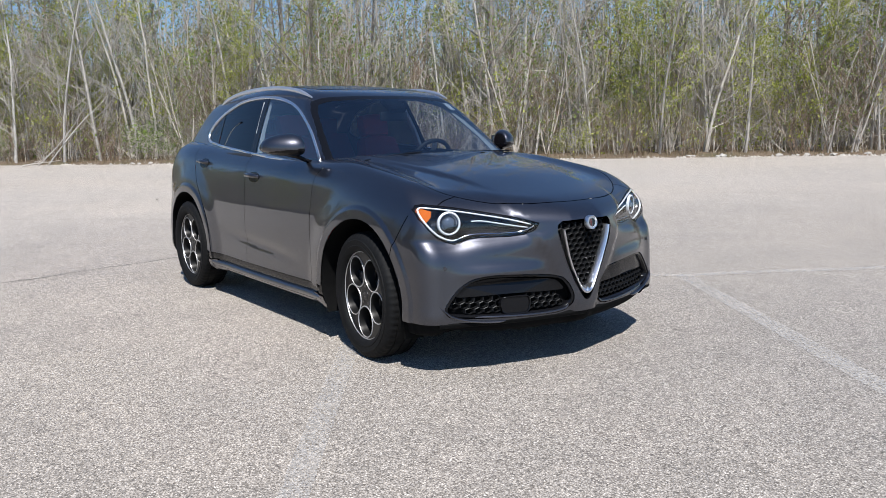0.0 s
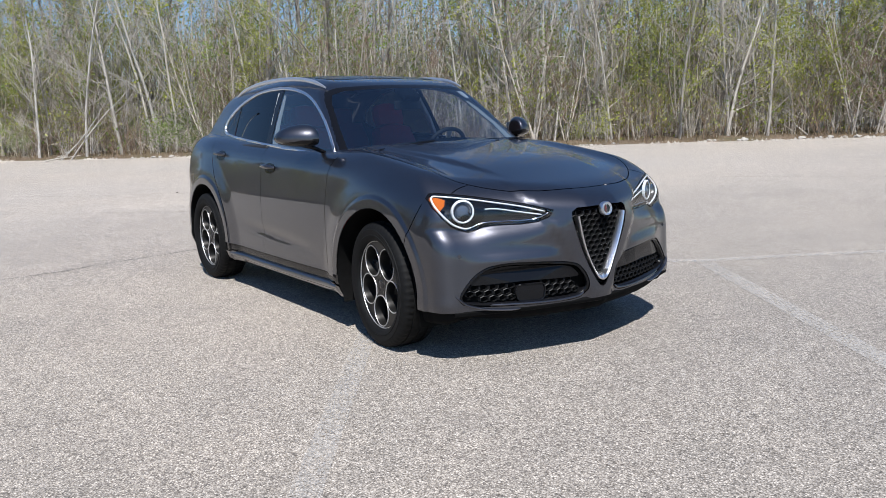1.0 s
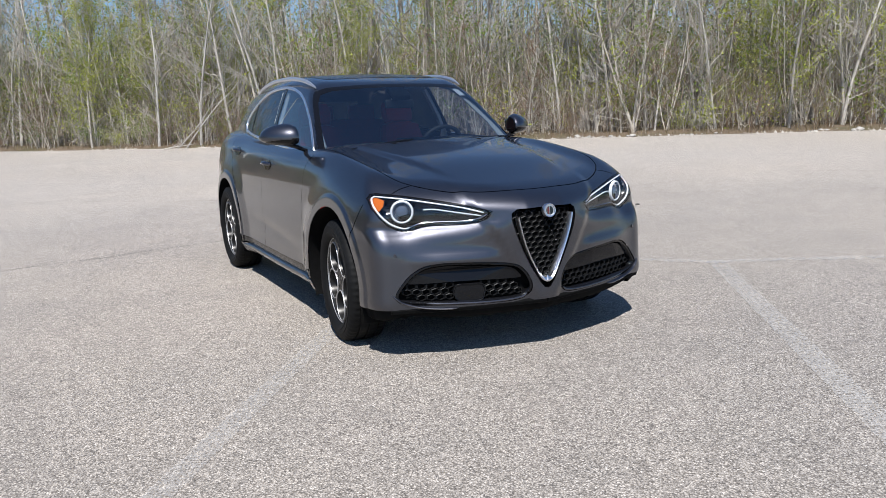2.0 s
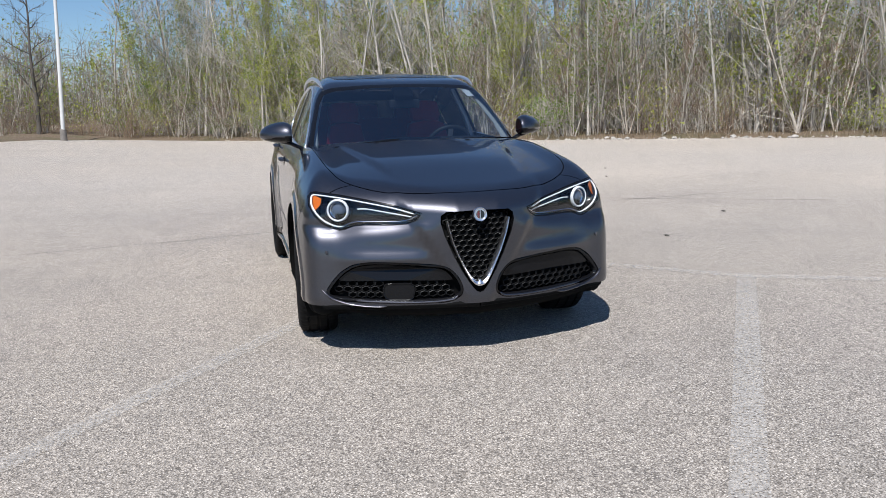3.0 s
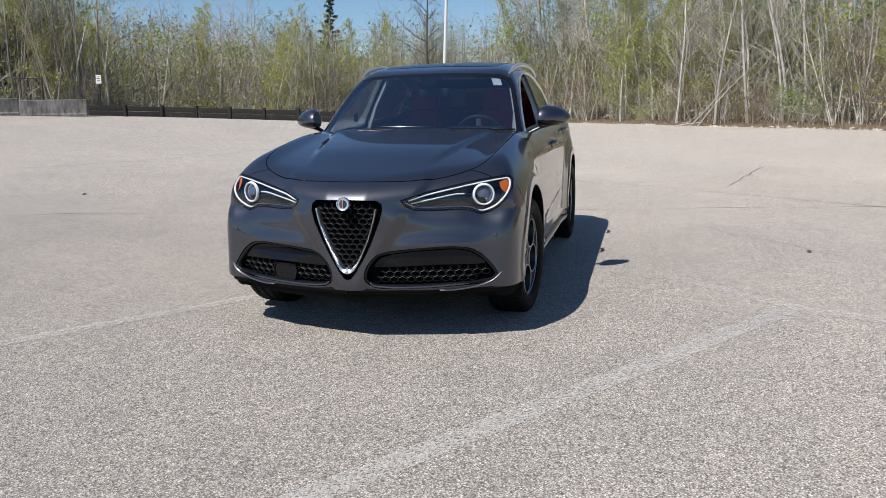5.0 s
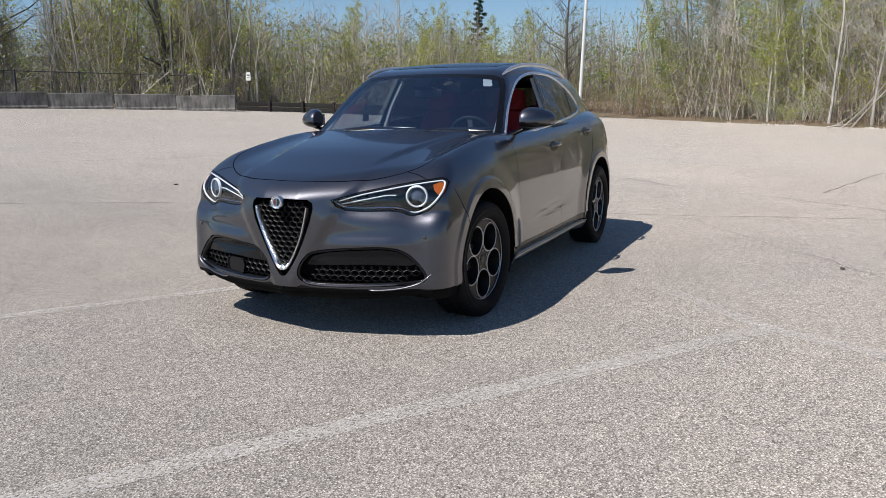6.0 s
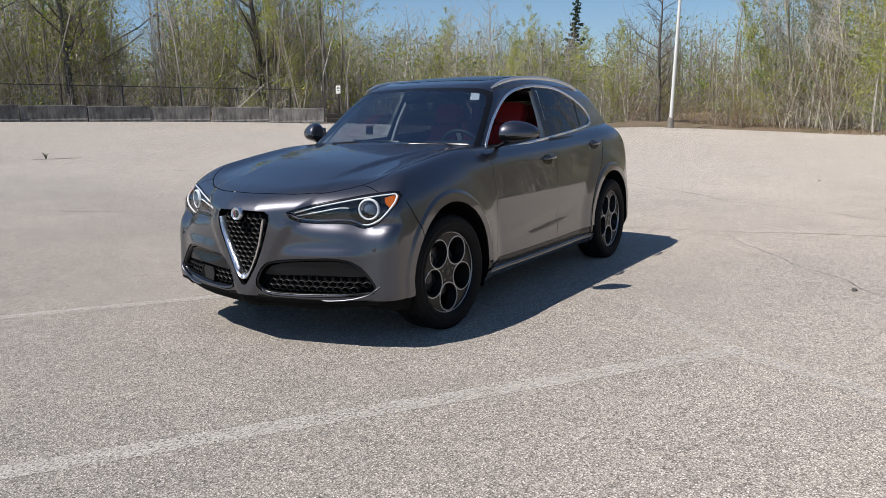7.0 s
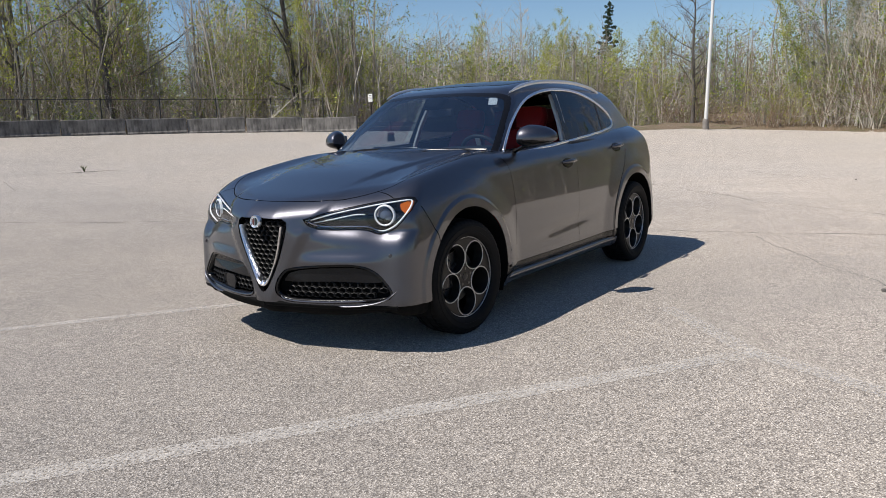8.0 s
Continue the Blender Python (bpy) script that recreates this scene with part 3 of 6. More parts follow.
def build_car():
    car = thing("car", "dark graphite metallic crossover car parked on the asphalt, driver's window down", "car", m=Matrix.Translation((0, -0.008, 0)))
    # ---- lower skin ----
    bm = skin(lower_body, (-2.4, 0.0, 0.1), (2.35, 0.95, 1.25), (-1.8, 0.0, 0.52), (1.62, 0.5, 0.86), 0.026)
    front = lambda f: f.calc_center_median().x > 1.6 and f.normal.x > 0.05
    flank = lambda f: f.normal.y > 0.25
    above = lambda f: f.normal.z > 0.15 and f.calc_center_median().z > 0.78
    FR, SD, TP = (1, 2), (0, 2), (0, 1)
    cut(bm, HEADLAMP, FR, front)
    cut(bm, grown(HEADLAMP, 0.006), FR, front)
    cut(bm, SHIELD, FR, front)
    cut(bm, LOWGRILLE, FR, front)
    cut(bm, grown(LOWGRILLE, 0.016), FR, front)
    arches = [circle(ax, HUB_Z, ARCH_R, 48) for ax in (AXLE_F, AXLE_R)]
    for c in arches:
        cut(bm, c, SD, flank)
    for ax in (AXLE_F, AXLE_R):
        for r in (0.475, 0.498, 0.508, 0.520, 0.531, 0.555):
            cut(bm, circle(ax, HUB_Z, r, 72), SD, flank)
    gaps = {
        "front_edge": sample([(0.845, 1.09), (0.80, 1.0), (0.785, 0.8), (0.79, 0.55), (0.80, 0.36)], 12),
        "middle": sample([(-0.29, 1.2), (-0.275, 1.05), (-0.245, 0.8), (-0.235, 0.6), (-0.245, 0.36)], 12),
        "rear_edge": sample([(-1.42, 1.24), (-1.32, 1.08), (-1.19, 0.9), (-1.02, 0.72), (-0.93, 0.56), (-0.90, 0.36)], 16),
        "bottom": [(0.805, 0.357), (0.3, 0.352), (-0.3, 0.352), (-0.905, 0.357)],
        "bumper": sample([(1.86, 0.865), (1.83, 0.80), (1.78, 0.70), (1.75, 0.62)], 8),
    }
    bands = {k: strip(v, 0.0055) for k, v in gaps.items()}
    for b in bands.values():
        cut(bm, b, SD, flank)
    hoodband = strip(HOODLINE, 0.006)
    cut(bm, hoodband, TP, above)
    wingline = strip(sample([(1.925, 0.628), (1.93, 0.69), (1.945, 0.765)], 6), 0.005)
    cut(bm, wingline, TP, above)
    cut(bm, [(-0.1, 0.306), (1.2, 0.306), (1.2, 0.05), (-0.1, 0.05)], FR, lambda f: abs(f.calc_center_median().x) > 1.5)
    s = Skin(bm, lower_body)
    mx, my, mz = s.mid.T
    ny, nx, nz = s.fno[:, 1], s.fno[:, 0], s.fno[:, 2]
    side, ahead, top = ny > 0.25, (mx > 1.6) & (nx > 0.03), (nz > 0.1) & (mz > 0.76)
    # panels
    s.label[:] = "quarter"
    s.label[(mx > 0.78)] = "wing"
    fx = lambda name: np.interp(mz, [p[1] for p in gaps[name][::-1]], [p[0] for p in gaps[name][::-1]])
    flat_top = side | (mz > 0.98)
    s.label[(mx < fx("front_edge")) & (mx > fx("middle")) & flat_top] = "front_door"
    s.label[(mx < fx("middle")) & (mx > fx("rear_edge")) & flat_top] = "rear_door"
    s.label[(mx < 1.02) & (mx > -0.98) & (mz < 0.355)] = "sill_recess"
    s.label[(mx < 1.02) & (mx > -0.98) & (mz < 0.292)] = "sill"
    lamp_x = np.interp(mz, [0.3, 0.62, 0.70, 0.80, 0.865, 0.93], [1.75, 1.75, 1.78, 1.83, 1.86, 1.97])
    s.label[(mx > lamp_x) & (mx > 1.5)] = "bumper"
    s.label[(mx > 1.5) & (mz > 0.80) & (mx < 1.97) & (my > 0.5) & (mx > lamp_x - 0.3) & (mz > 0.87)] = "wing"
    hood_area = [(0.0, 0.0), (2.187, 0.0)] + HOODLINE + [(0.5, 0.75), (0.0, 0.75)]
    s.mark("hood", hood_area, TP, top & (mx > 0.4))
    s.label[(mx < -1.95) & (mz < 0.75)] = "rear_bumper"
    for c in arches:
        s.mark("none", c, SD, side)
    for name, b in bands.items():
        only = ["front_door", "rear_door", "wing", "quarter", "sill", "sill_recess", "bumper"]
        s.mark("gap", b, SD, side, only)
    s.mark("gap", hoodband, TP, top)
    s.mark("gap", wingline, TP, top)
    s.mark("lowgrille_rim", grown(LOWGRILLE, 0.016), FR, ahead)
    s.mark("lowgrille", LOWGRILLE, FR, ahead)
    s.mark("shield", SHIELD, FR, ahead)
    s.mark("lamp_rim", grown(HEADLAMP, 0.006), FR, ahead)
    s.mark("lamp", HEADLAMP, FR, ahead)
    s.label[(cabin_body(s.mid) < -0.03) & (mz > 1.0)] = "none"
    s.label[(mz < 0.205) & (nz < -0.5)] = "none"
    s.label[(s.label == "bumper") & (mz < 0.306)] = "valance"

    def panel(name, labels, mat, sides="both", label="", push=0.0, turn_in=0.0, parent=car):
        return part(name, s.take(name, labels, mat, sides, push, turn_in), None, parent, label)

    panel("hood", ["hood"], M_PAINT, label="long bonnet with two faint creases")
    panel("front_bumper", ["bumper"], M_PAINT)
    panel("rear_bumper", ["rear_bumper"], M_PAINT)
    doors = {}
    for sd in ("left", "right"):
        panel("front_wing", ["wing"], M_PAINT, sd)
        panel("rear_quarter", ["quarter"], M_PAINT, sd)
        panel("sill", ["sill"], M_PAINT, sd)
        panel("sill_recess", ["sill_recess"], M_TRIM, sd, "black band under the doors", -0.01)
        doors[sd, 0] = panel("front_door", ["front_door"], M_PAINT, sd)
        doors[sd, 1] = panel("rear_door", ["rear_door"], M_PAINT, sd)
        panel("panel_gap", ["gap"], M_DARK, sd, "dark shut lines between the panels", -0.006)
        panel("lamp_surround", ["lamp_rim"], M_TRIM, sd, push=-0.002)
        lower = panel("intake_frame", ["lowgrille_rim"], M_TRIM, sd, push=-0.004, turn_in=0.062)
        panel("intake_back", ["lowgrille"], M_DARK, sd, push=-0.06, parent=lower)
    panel("valance", ["valance"], M_DARK, label="black lower edge", push=-0.022)
    panel("grille_back", ["shield"], M_DARK, push=-0.05)

    # ---- upper skin ----
    bm = skin(cabin_body, (-2.2, 0.0, 0.98), (1.05, 0.86, 1.7), (-1.3, 0.0, 1.0), (0.05, 0.45, 1.36), 0.024)
    flank = lambda f: f.normal.y > 0.3
    front = lambda f: f.normal.x > 0.2
    back = lambda f: f.normal.x < -0.2
    cut(bm, WINDOWS, SD, flank)
    chrome = grown(WINDOWS, 0.017)
    cut(bm, chrome, SD, flank)
    bpost = [(-0.245, 1.0), (-0.345, 1.0), (-0.435, 1.62), (-0.355, 1.62)]
    cut(bm, bpost, SD, flank)
    cpost = strip([(-1.06, 1.0), (-1.20, 1.6)], 0.028)
    cut(bm, cpost, SD, flank)
    screen = rounded([(-0.9, 1.02), (0.80, 1.02), (0.76, 1.15), (0.705, 1.30), (0.66, 1.42), (0.615, 1.505), (0.52, 1.535), (0.24, 1.550), (-0.9, 1.556)], 4, 0.2)
    band = rounded([(-0.9, 1.0), (0.745, 1.0), (0.715, 1.15), (0.668, 1.30), (0.625, 1.42), (0.585, 1.484), (0.50, 1.508), (0.24, 1.524), (-0.9, 1.534)], 4, 0.2)
    cut(bm, screen, FR, front)
    cut(bm, band, FR, front)
    rearglass = [(-0.9, 1.2), (0.6, 1.2), (0.52, 1.46), (-0.9, 1.48)]
    cut(bm, rearglass, FR, back)
    roofglass = rounded([(0.12, -0.9), (0.12, 0.45), (-0.3, 0.50), (-1.0, 0.50), (-1.3, 0.46), (-1.3, -0.9)], 4, 0.15)
    cut(bm, roofglass, TP, lambda f: f.normal.z > 0.6)
    c = Skin(bm, cabin_body)
    nx, ny, nz = c.fno.T
    c.label[:] = "roof"
    c.label[(c.mid[:, 2] < 1.5) & (nx < 0.35) & (c.mid[:, 0] > -2.0) & (ny > 0.4)] = "pillar"
    c.label[(c.mid[:, 0] < -1.75)] = "tailgate"
    c.mark("roofglass", roofglass, TP, nz > 0.6)
    c.mark("frit", screen, FR, nx > 0.3)
    c.mark("screen", band, FR, nx > 0.3)
    c.mark("backlight", rearglass, FR, nx < -0.2)
    sidef = (ny > 0.35) & (np.abs(nx) < 0.75)
    c.mark("chrome", chrome, SD, sidef)
    c.mark("glass", WINDOWS, SD, sidef)
    post = c.mark("post", bpost, SD, sidef, ["glass"])
    c.mark("post_rear", cpost, SD, sidef, ["glass"])
    isg = c.label == "glass"
    c.label[isg & (c.mid[:, 0] > -0.36)] = "glass_front"
    c.label[isg & (c.mid[:, 0] <= -0.36)] = "glass_rear"
    quarter_x = np.interp(c.mid[:, 2], [1.0, 1.6], [-1.06, -1.20])
    c.label[isg & (c.mid[:, 0] < quarter_x)] = "glass_quarter"
    c.label[(c.mid[:, 2] < 1.03)] = "none"

    def upper(name, labels, mat, sides="both", label="", push=0.0, turn_in=0.0, parent=car):
        return part(name, c.take(name, labels, mat, sides, push, turn_in), None, parent, label)

    upper("roof", ["roof"], M_PAINT)
    upper("roof_panel", ["roofglass"], M_TRIM, label="dark glass roof panel", push=0.002)
    upper("tailgate", ["tailgate"], M_PAINT)
    screen_ob = upper("windscreen", ["screen"], M_GLASS, label="raked windscreen mirroring the sky")
    upper("screen_border", ["frit"], M_TRIM)
    upper("rear_window", ["backlight"], M_PRIVACY)
    for sd in ("left", "right"):
        upper("pillar", ["pillar"], M_PAINT, sd)
        upper("window_post", ["post"], M_TRIM, sd, push=-0.003)
        upper("quarter_post", ["post_rear"], M_TRIM, sd, push=-0.003)
        upper("window_trim", ["chrome"], M_CHROME, sd, "satin chrome line round the side windows", 0.004, 0.012)
        if sd == "right":
            upper("side_window", ["glass_front"], M_GLASS, sd, push=-0.006, parent=doors[sd, 0])
        upper("side_window", ["glass_rear"], M_PRIVACY, sd, "dark privacy glass", -0.006, parent=doors[sd, 1])
        upper("quarter_window", ["glass_quarter"], M_PRIVACY, sd, "dark privacy glass", -0.006)
    return car, doors, s


car, doors, lower_skin = build_car()


def front_x(y, z):
    """How far ahead the nose lies at (y, z), for arrays."""
    y, z = np.asarray(y, float), np.asarray(z, float)
    a, b = np.full(y.shape, 1.2), np.full(y.shape, 2.6)
    for _ in range(40):
        m = (a + b) / 2
        ins = lower_body(np.stack([m.ravel(), y.ravel(), z.ravel()], 1)).reshape(y.shape) < 0
        a, b = np.where(ins, m, a), np.where(ins, b, m)
    return a


def flank_y(f, x, z):
    """How wide a skin is at (x, z), for arrays."""
    x, z = np.asarray(x, float), np.asarray(z, float)
    a, b = np.full(x.shape, 0.2), np.full(x.shape, 1.2)
    for _ in range(40):
        m = (a + b) / 2
        ins = f(np.stack([x.ravel(), m.ravel(), z.ravel()], 1)).reshape(x.shape) < 0
        a, b = np.where(ins, m, a), np.where(ins, b, m)
    return a


def on_nose(line, off=0.0, s=1):
    """Points (y, z) laid on the nose, off metres ahead of it; s = -1 for the other side."""
    y, z = np.array([p[0] for p in line]), np.array([p[1] for p in line])
    return [Vector(p) for p in zip(front_x(y, z) + off, y * s, z)]


def nose_patch(poly, off, s, thick=0.006):
    """A thin plate that follows the nose inside an outline."""
    bm = bmesh.new()
    top = [bm.verts.new(p) for p in on_nose(poly, off, s)]
    low = [bm.verts.new(v.co - Vector((thick, 0, 0))) for v in top]
    bm.faces.new(top)
    bm.faces.new(low[::-1])
    for i in range(len(top)):
        j = (i + 1) % len(top)
        bm.faces.new((top[i], low[i], low[j], top[j]))
    bmesh.ops.triangulate(bm, faces=[f for f in bm.faces if len(f.verts) > 4])
    return bm


def honeycomb(poly, pitch, depth, sink, s, skip=None):
    """A moulded mesh of six-sided cells inside an outline on the nose."""
    bm = bmesh.new()
    ys, zs = [p[0] for p in poly], [p[1] for p in poly]
    row_h, cells = pitch * 0.66, []
    for r in range(int((max(zs) - min(zs)) / row_h) + 3):
        for q in range(-1, int((max(ys) - min(ys)) / pitch) + 3):
            cells.append((min(ys) + (q + 0.5 * (r % 2)) * pitch, min(zs) + (r - 0.3) * row_h))
    cy, cz = np.array(cells).T
    ok = inside(poly, cy, cz)
    if skip is not None:
        ok &= ~inside(skip, cy, cz)
    for y, z in np.array(cells)[ok]:
        rings = []
        for rad, dx in ((0.555, 0.0), (0.455, 0.003), (0.44, -depth), (0.555, -depth)):
            k = [(y + pitch * rad * 1.0 * math.sin(a), z + pitch * rad * 0.74 * math.cos(a)) for a in np.arange(6) * math.pi / 3]
            rings.append([bm.verts.new(p) for p in on_nose(k, dx - sink, s)])
        for a, b in zip(rings, rings[1:]):
            for i in range(6):
                bm.faces.new((a[i], a[(i + 1) % 6], b[(i + 1) % 6], b[i]))
    return bm


def polar_plate(holes, r_out, r_hub, n_out=80):
    """A round plate with round holes, in the x-z plane, filled between the rims."""
    bm = bmesh.new()
    def loop(pts):
        vs = [bm.verts.new((x, 0, z)) for x, z in pts]
        return [bm.edges.new((vs[i], vs[(i + 1) % len(vs)])) for i in range(len(vs))]
    edges = loop(circle(0, 0, r_out, n_out))
    for cx, cz, r in holes:
        edges += loop(circle(cx, cz, r, 28))
    bmesh.ops.triangle_fill(bm, edges=edges, use_beauty=True, normal=(0, 1, 0))
    return bm


def build_wheel():
    """One wheel, its outer side towards +y, its middle at the origin."""
    prof = [(0.260, 0.075), (0.256, 0.09), (0.250, 0.086), (0.242, 0.06), (0.232, 0.0), (0.232, -0.09), (0.262, -0.1), (0.266, -0.09), (0.242, -0.05), (0.242, 0.05)]
    wheel = part("wheel", lathe(prof, 72, "y", close=True), M_RIM, None, "")
    # tyre with a ribbed tread
    tp = [(0.256, 0.094), (0.264, 0.108), (0.280, 0.116), (0.292, 0.1195), (0.295, 0.1165), (0.308, 0.119), (0.324, 0.1205), (0.327, 0.1165), (0.336, 0.115), (0.352, 0.107), (0.3625, 0.096), (0.366, 0.083), (0.3675, 0.062), (0.360, 0.060), (0.360, 0.052),
          (0.368, 0.050), (0.3685, 0.008), (0.361, 0.006), (0.361, -0.006), (0.3685, -0.008), (0.368, -0.050), (0.360, -0.052), (0.360, -0.060), (0.3675, -0.062), (0.366, -0.083),
          (0.3625, -0.096), (0.352, -0.107), (0.336, -0.115), (0.308, -0.119), (0.28, -0.116), (0.262, -0.1)]
    n = 180
    bm = bmesh.new()
    rings = []
    for r, a in tp:
        ring = []
        for k in range(n):
            t = 2 * math.pi * k / n
            rr = r
            if abs(a) > 0.058 and r > 0.35 and k % 3 == 0:
                rr -= 0.005
            if abs(a) < 0.053 and r > 0.366 and k % 6 == (0 if a > 0 else 3):
                rr -= 0.004
            ring.append(bm.verts.new((rr * math.cos(t), a, rr * math.sin(t))))
        rings.append(ring)
    for r, q in zip(rings, rings[1:]):
        for k in range(n):
            bm.faces.new((r[k], r[(k + 1) % n], q[(k + 1) % n], q[k]))
    part("tyre", bm, M_TYRE, wheel, "black rubber tyre with a ribbed tread")
    # five-hole face
    holes = [(0.157 * math.cos(a), 0.157 * math.sin(a), 0.0905) for a in [radians(-90 + 72 * k) for k in range(5)]]
    dish = lambda r: 0.083 - 0.012 * max(0.0, 1 - r / 0.2) ** 2
    bm = polar_plate(holes, 0.252, 0.05)
    for v in bm.verts:
        v.co.y = dish(math.hypot(v.co.x, v.co.z))
    got = bmesh.ops.extrude_face_region(bm, geom=bm.faces[:])
    for v in [g for g in got["geom"] if isinstance(g, bmesh.types.BMVert)]:
        v.co.y -= 0.03
    part("rim_face", bm, M_RIM, wheel)
    for cx, cz, r in holes:
        bm = bmesh.new()
        prev = None
        for rr, dy in ((r + 0.0035, 0.0), (r + 0.0022, 0.004), (r - 0.0022, 0.004), (r - 0.0034, 0.001), (r - 0.007, -0.022), (r - 0.014, -0.06)):
            ring = []
            for x, z in circle(cx, cz, rr, 36):
                ring.append(bm.verts.new((x, dish(math.hypot(x, z)) + dy, z)))
            if prev:
                for k in range(36):
                    bm.faces.new((prev[k], prev[(k + 1) % 36], ring[(k + 1) % 36], ring[k]))
            prev = ring
        ob = part("spoke_ring", bm, M_RIMEDGE, wheel, "bright machined ring")
        ob.data.materials.append(M_RIM)
        for poly in ob.data.polygons:
            if min(ob.data.vertices[i].co.y - dish(math.hypot(ob.data.vertices[i].co.x, ob.data.vertices[i].co.z)) for i in poly.vertices) < -0.01:
                poly.material_index = 1
    part("rim_edge", lathe([(0.2515, 0.086), (0.2535, 0.0905), (0.2585, 0.0905), (0.261, 0.086)], 72), M_RIMEDGE, wheel)
    part("hub_cap", lathe([(0.0, 0.082), (0.02, 0.0815), (0.027, 0.079), (0.03, 0.07)], 28), M_LAMPDARK, wheel)
    for k in range(5):
        a = radians(-54 + 72 * k)
        bm = bmesh.new()
        bmesh.ops.create_cone(bm, cap_ends=True, segments=6, radius1=0.011, radius2=0.009, depth=0.02, matrix=pose(0.053 * math.cos(a), 0.072, 0.053 * math.sin(a), -90))
        part("wheel_bolt", bm, M_BRAKE, wheel, smooth=False)
    part("brake_disc", lathe([(0.05, 0.0), (0.05, 0.03), (0.09, 0.03), (0.095, 0.012), (0.165, 0.012), (0.165, -0.012), (0.06, -0.012)], 48), M_BRAKE, wheel)
    bm = box(0.09, 0.08, 0.19, (0.135, 0.005, 0.03), 0.015)
    part("brake_caliper", bm, M_LAMPDARK, wheel)
    return wheel


def build_running_gear():
    first = build_wheel()
    spots = [(AXLE_F, 0.805, 0), (AXLE_F, -0.805, 180), (AXLE_R, 0.82, 0), (AXLE_R, -0.82, 180)]
    for i, (x, y, turn) in enumerate(spots):
        m = pose(x, y, 0.366, 0, 0, turn - (5 if x > 0 else 0))
        w = first if i == 0 else copy_thing(first, m)
        w.matrix_basis = m
        w.parent = car
        tagged(w, "grey alloy wheel with five round openings")
    for ax in (AXLE_F, AXLE_R):
        for s in (1, -1):
            bm = bmesh.new()
            prev = None
            for y, r in ((0.93, 0.448), (0.80, 0.462), (0.56, 0.462), (0.56, 0.02)):
                ring = [bm.verts.new((ax + r * math.cos(a), s * y if y < 0.9 else s * (float(flank_y(lower_body, np.array([ax + r * math.cos(a)]), np.array([max(0.25, HUB_Z + r * math.sin(a))]))[0]) - 0.006), HUB_Z + r * math.sin(a)))
                        for a in np.linspace(radians(-22), radians(202), 40)]
                if prev:
                    for k in range(39):
                        bm.faces.new((prev[k], prev[k + 1], ring[k + 1], ring[k]))
                prev = ring
            part("arch_liner", bm, M_DARK, car, "black wheel-arch liner")
    part("underbody", box(2.06, 1.66, 0.10, (0, 0, 0.255), 0.02), M_DARK, car, "dark floor pan")
    part("radiator", box(0.12, 1.46, 0.52, (1.94, 0, 0.56), 0.02), M_DARK, car, "dark radiator behind the grille")
    part("front_tray", box(0.2, 1.5, 0.05, (1.965, 0, 0.285), 0.02), M_DARK, car)
    part("front_shield", box(0.5, 0.98, 0.05, (1.85, 0, 0.27), 0.02), M_DARK, car)
    part("nose_tray", box(0.2, 1.0, 0.04, (2.08, 0, 0.305), 0.015), M_DARK, car)
    part("rear_tray", box(0.5, 1.2, 0.08, (-2.0, 0, 0.30), 0.02), M_DARK, car)
    for x in (AXLE_F, AXLE_R):
        part("axle_beam", tube([(x, -0.72, 0.33), (x, 0.72, 0.33)], 0.05, 10), M_DARK, car)
        part("cross_member", box(0.84, 1.08, 0.12, (x, 0, 0.30), 0.03), M_DARK, car)


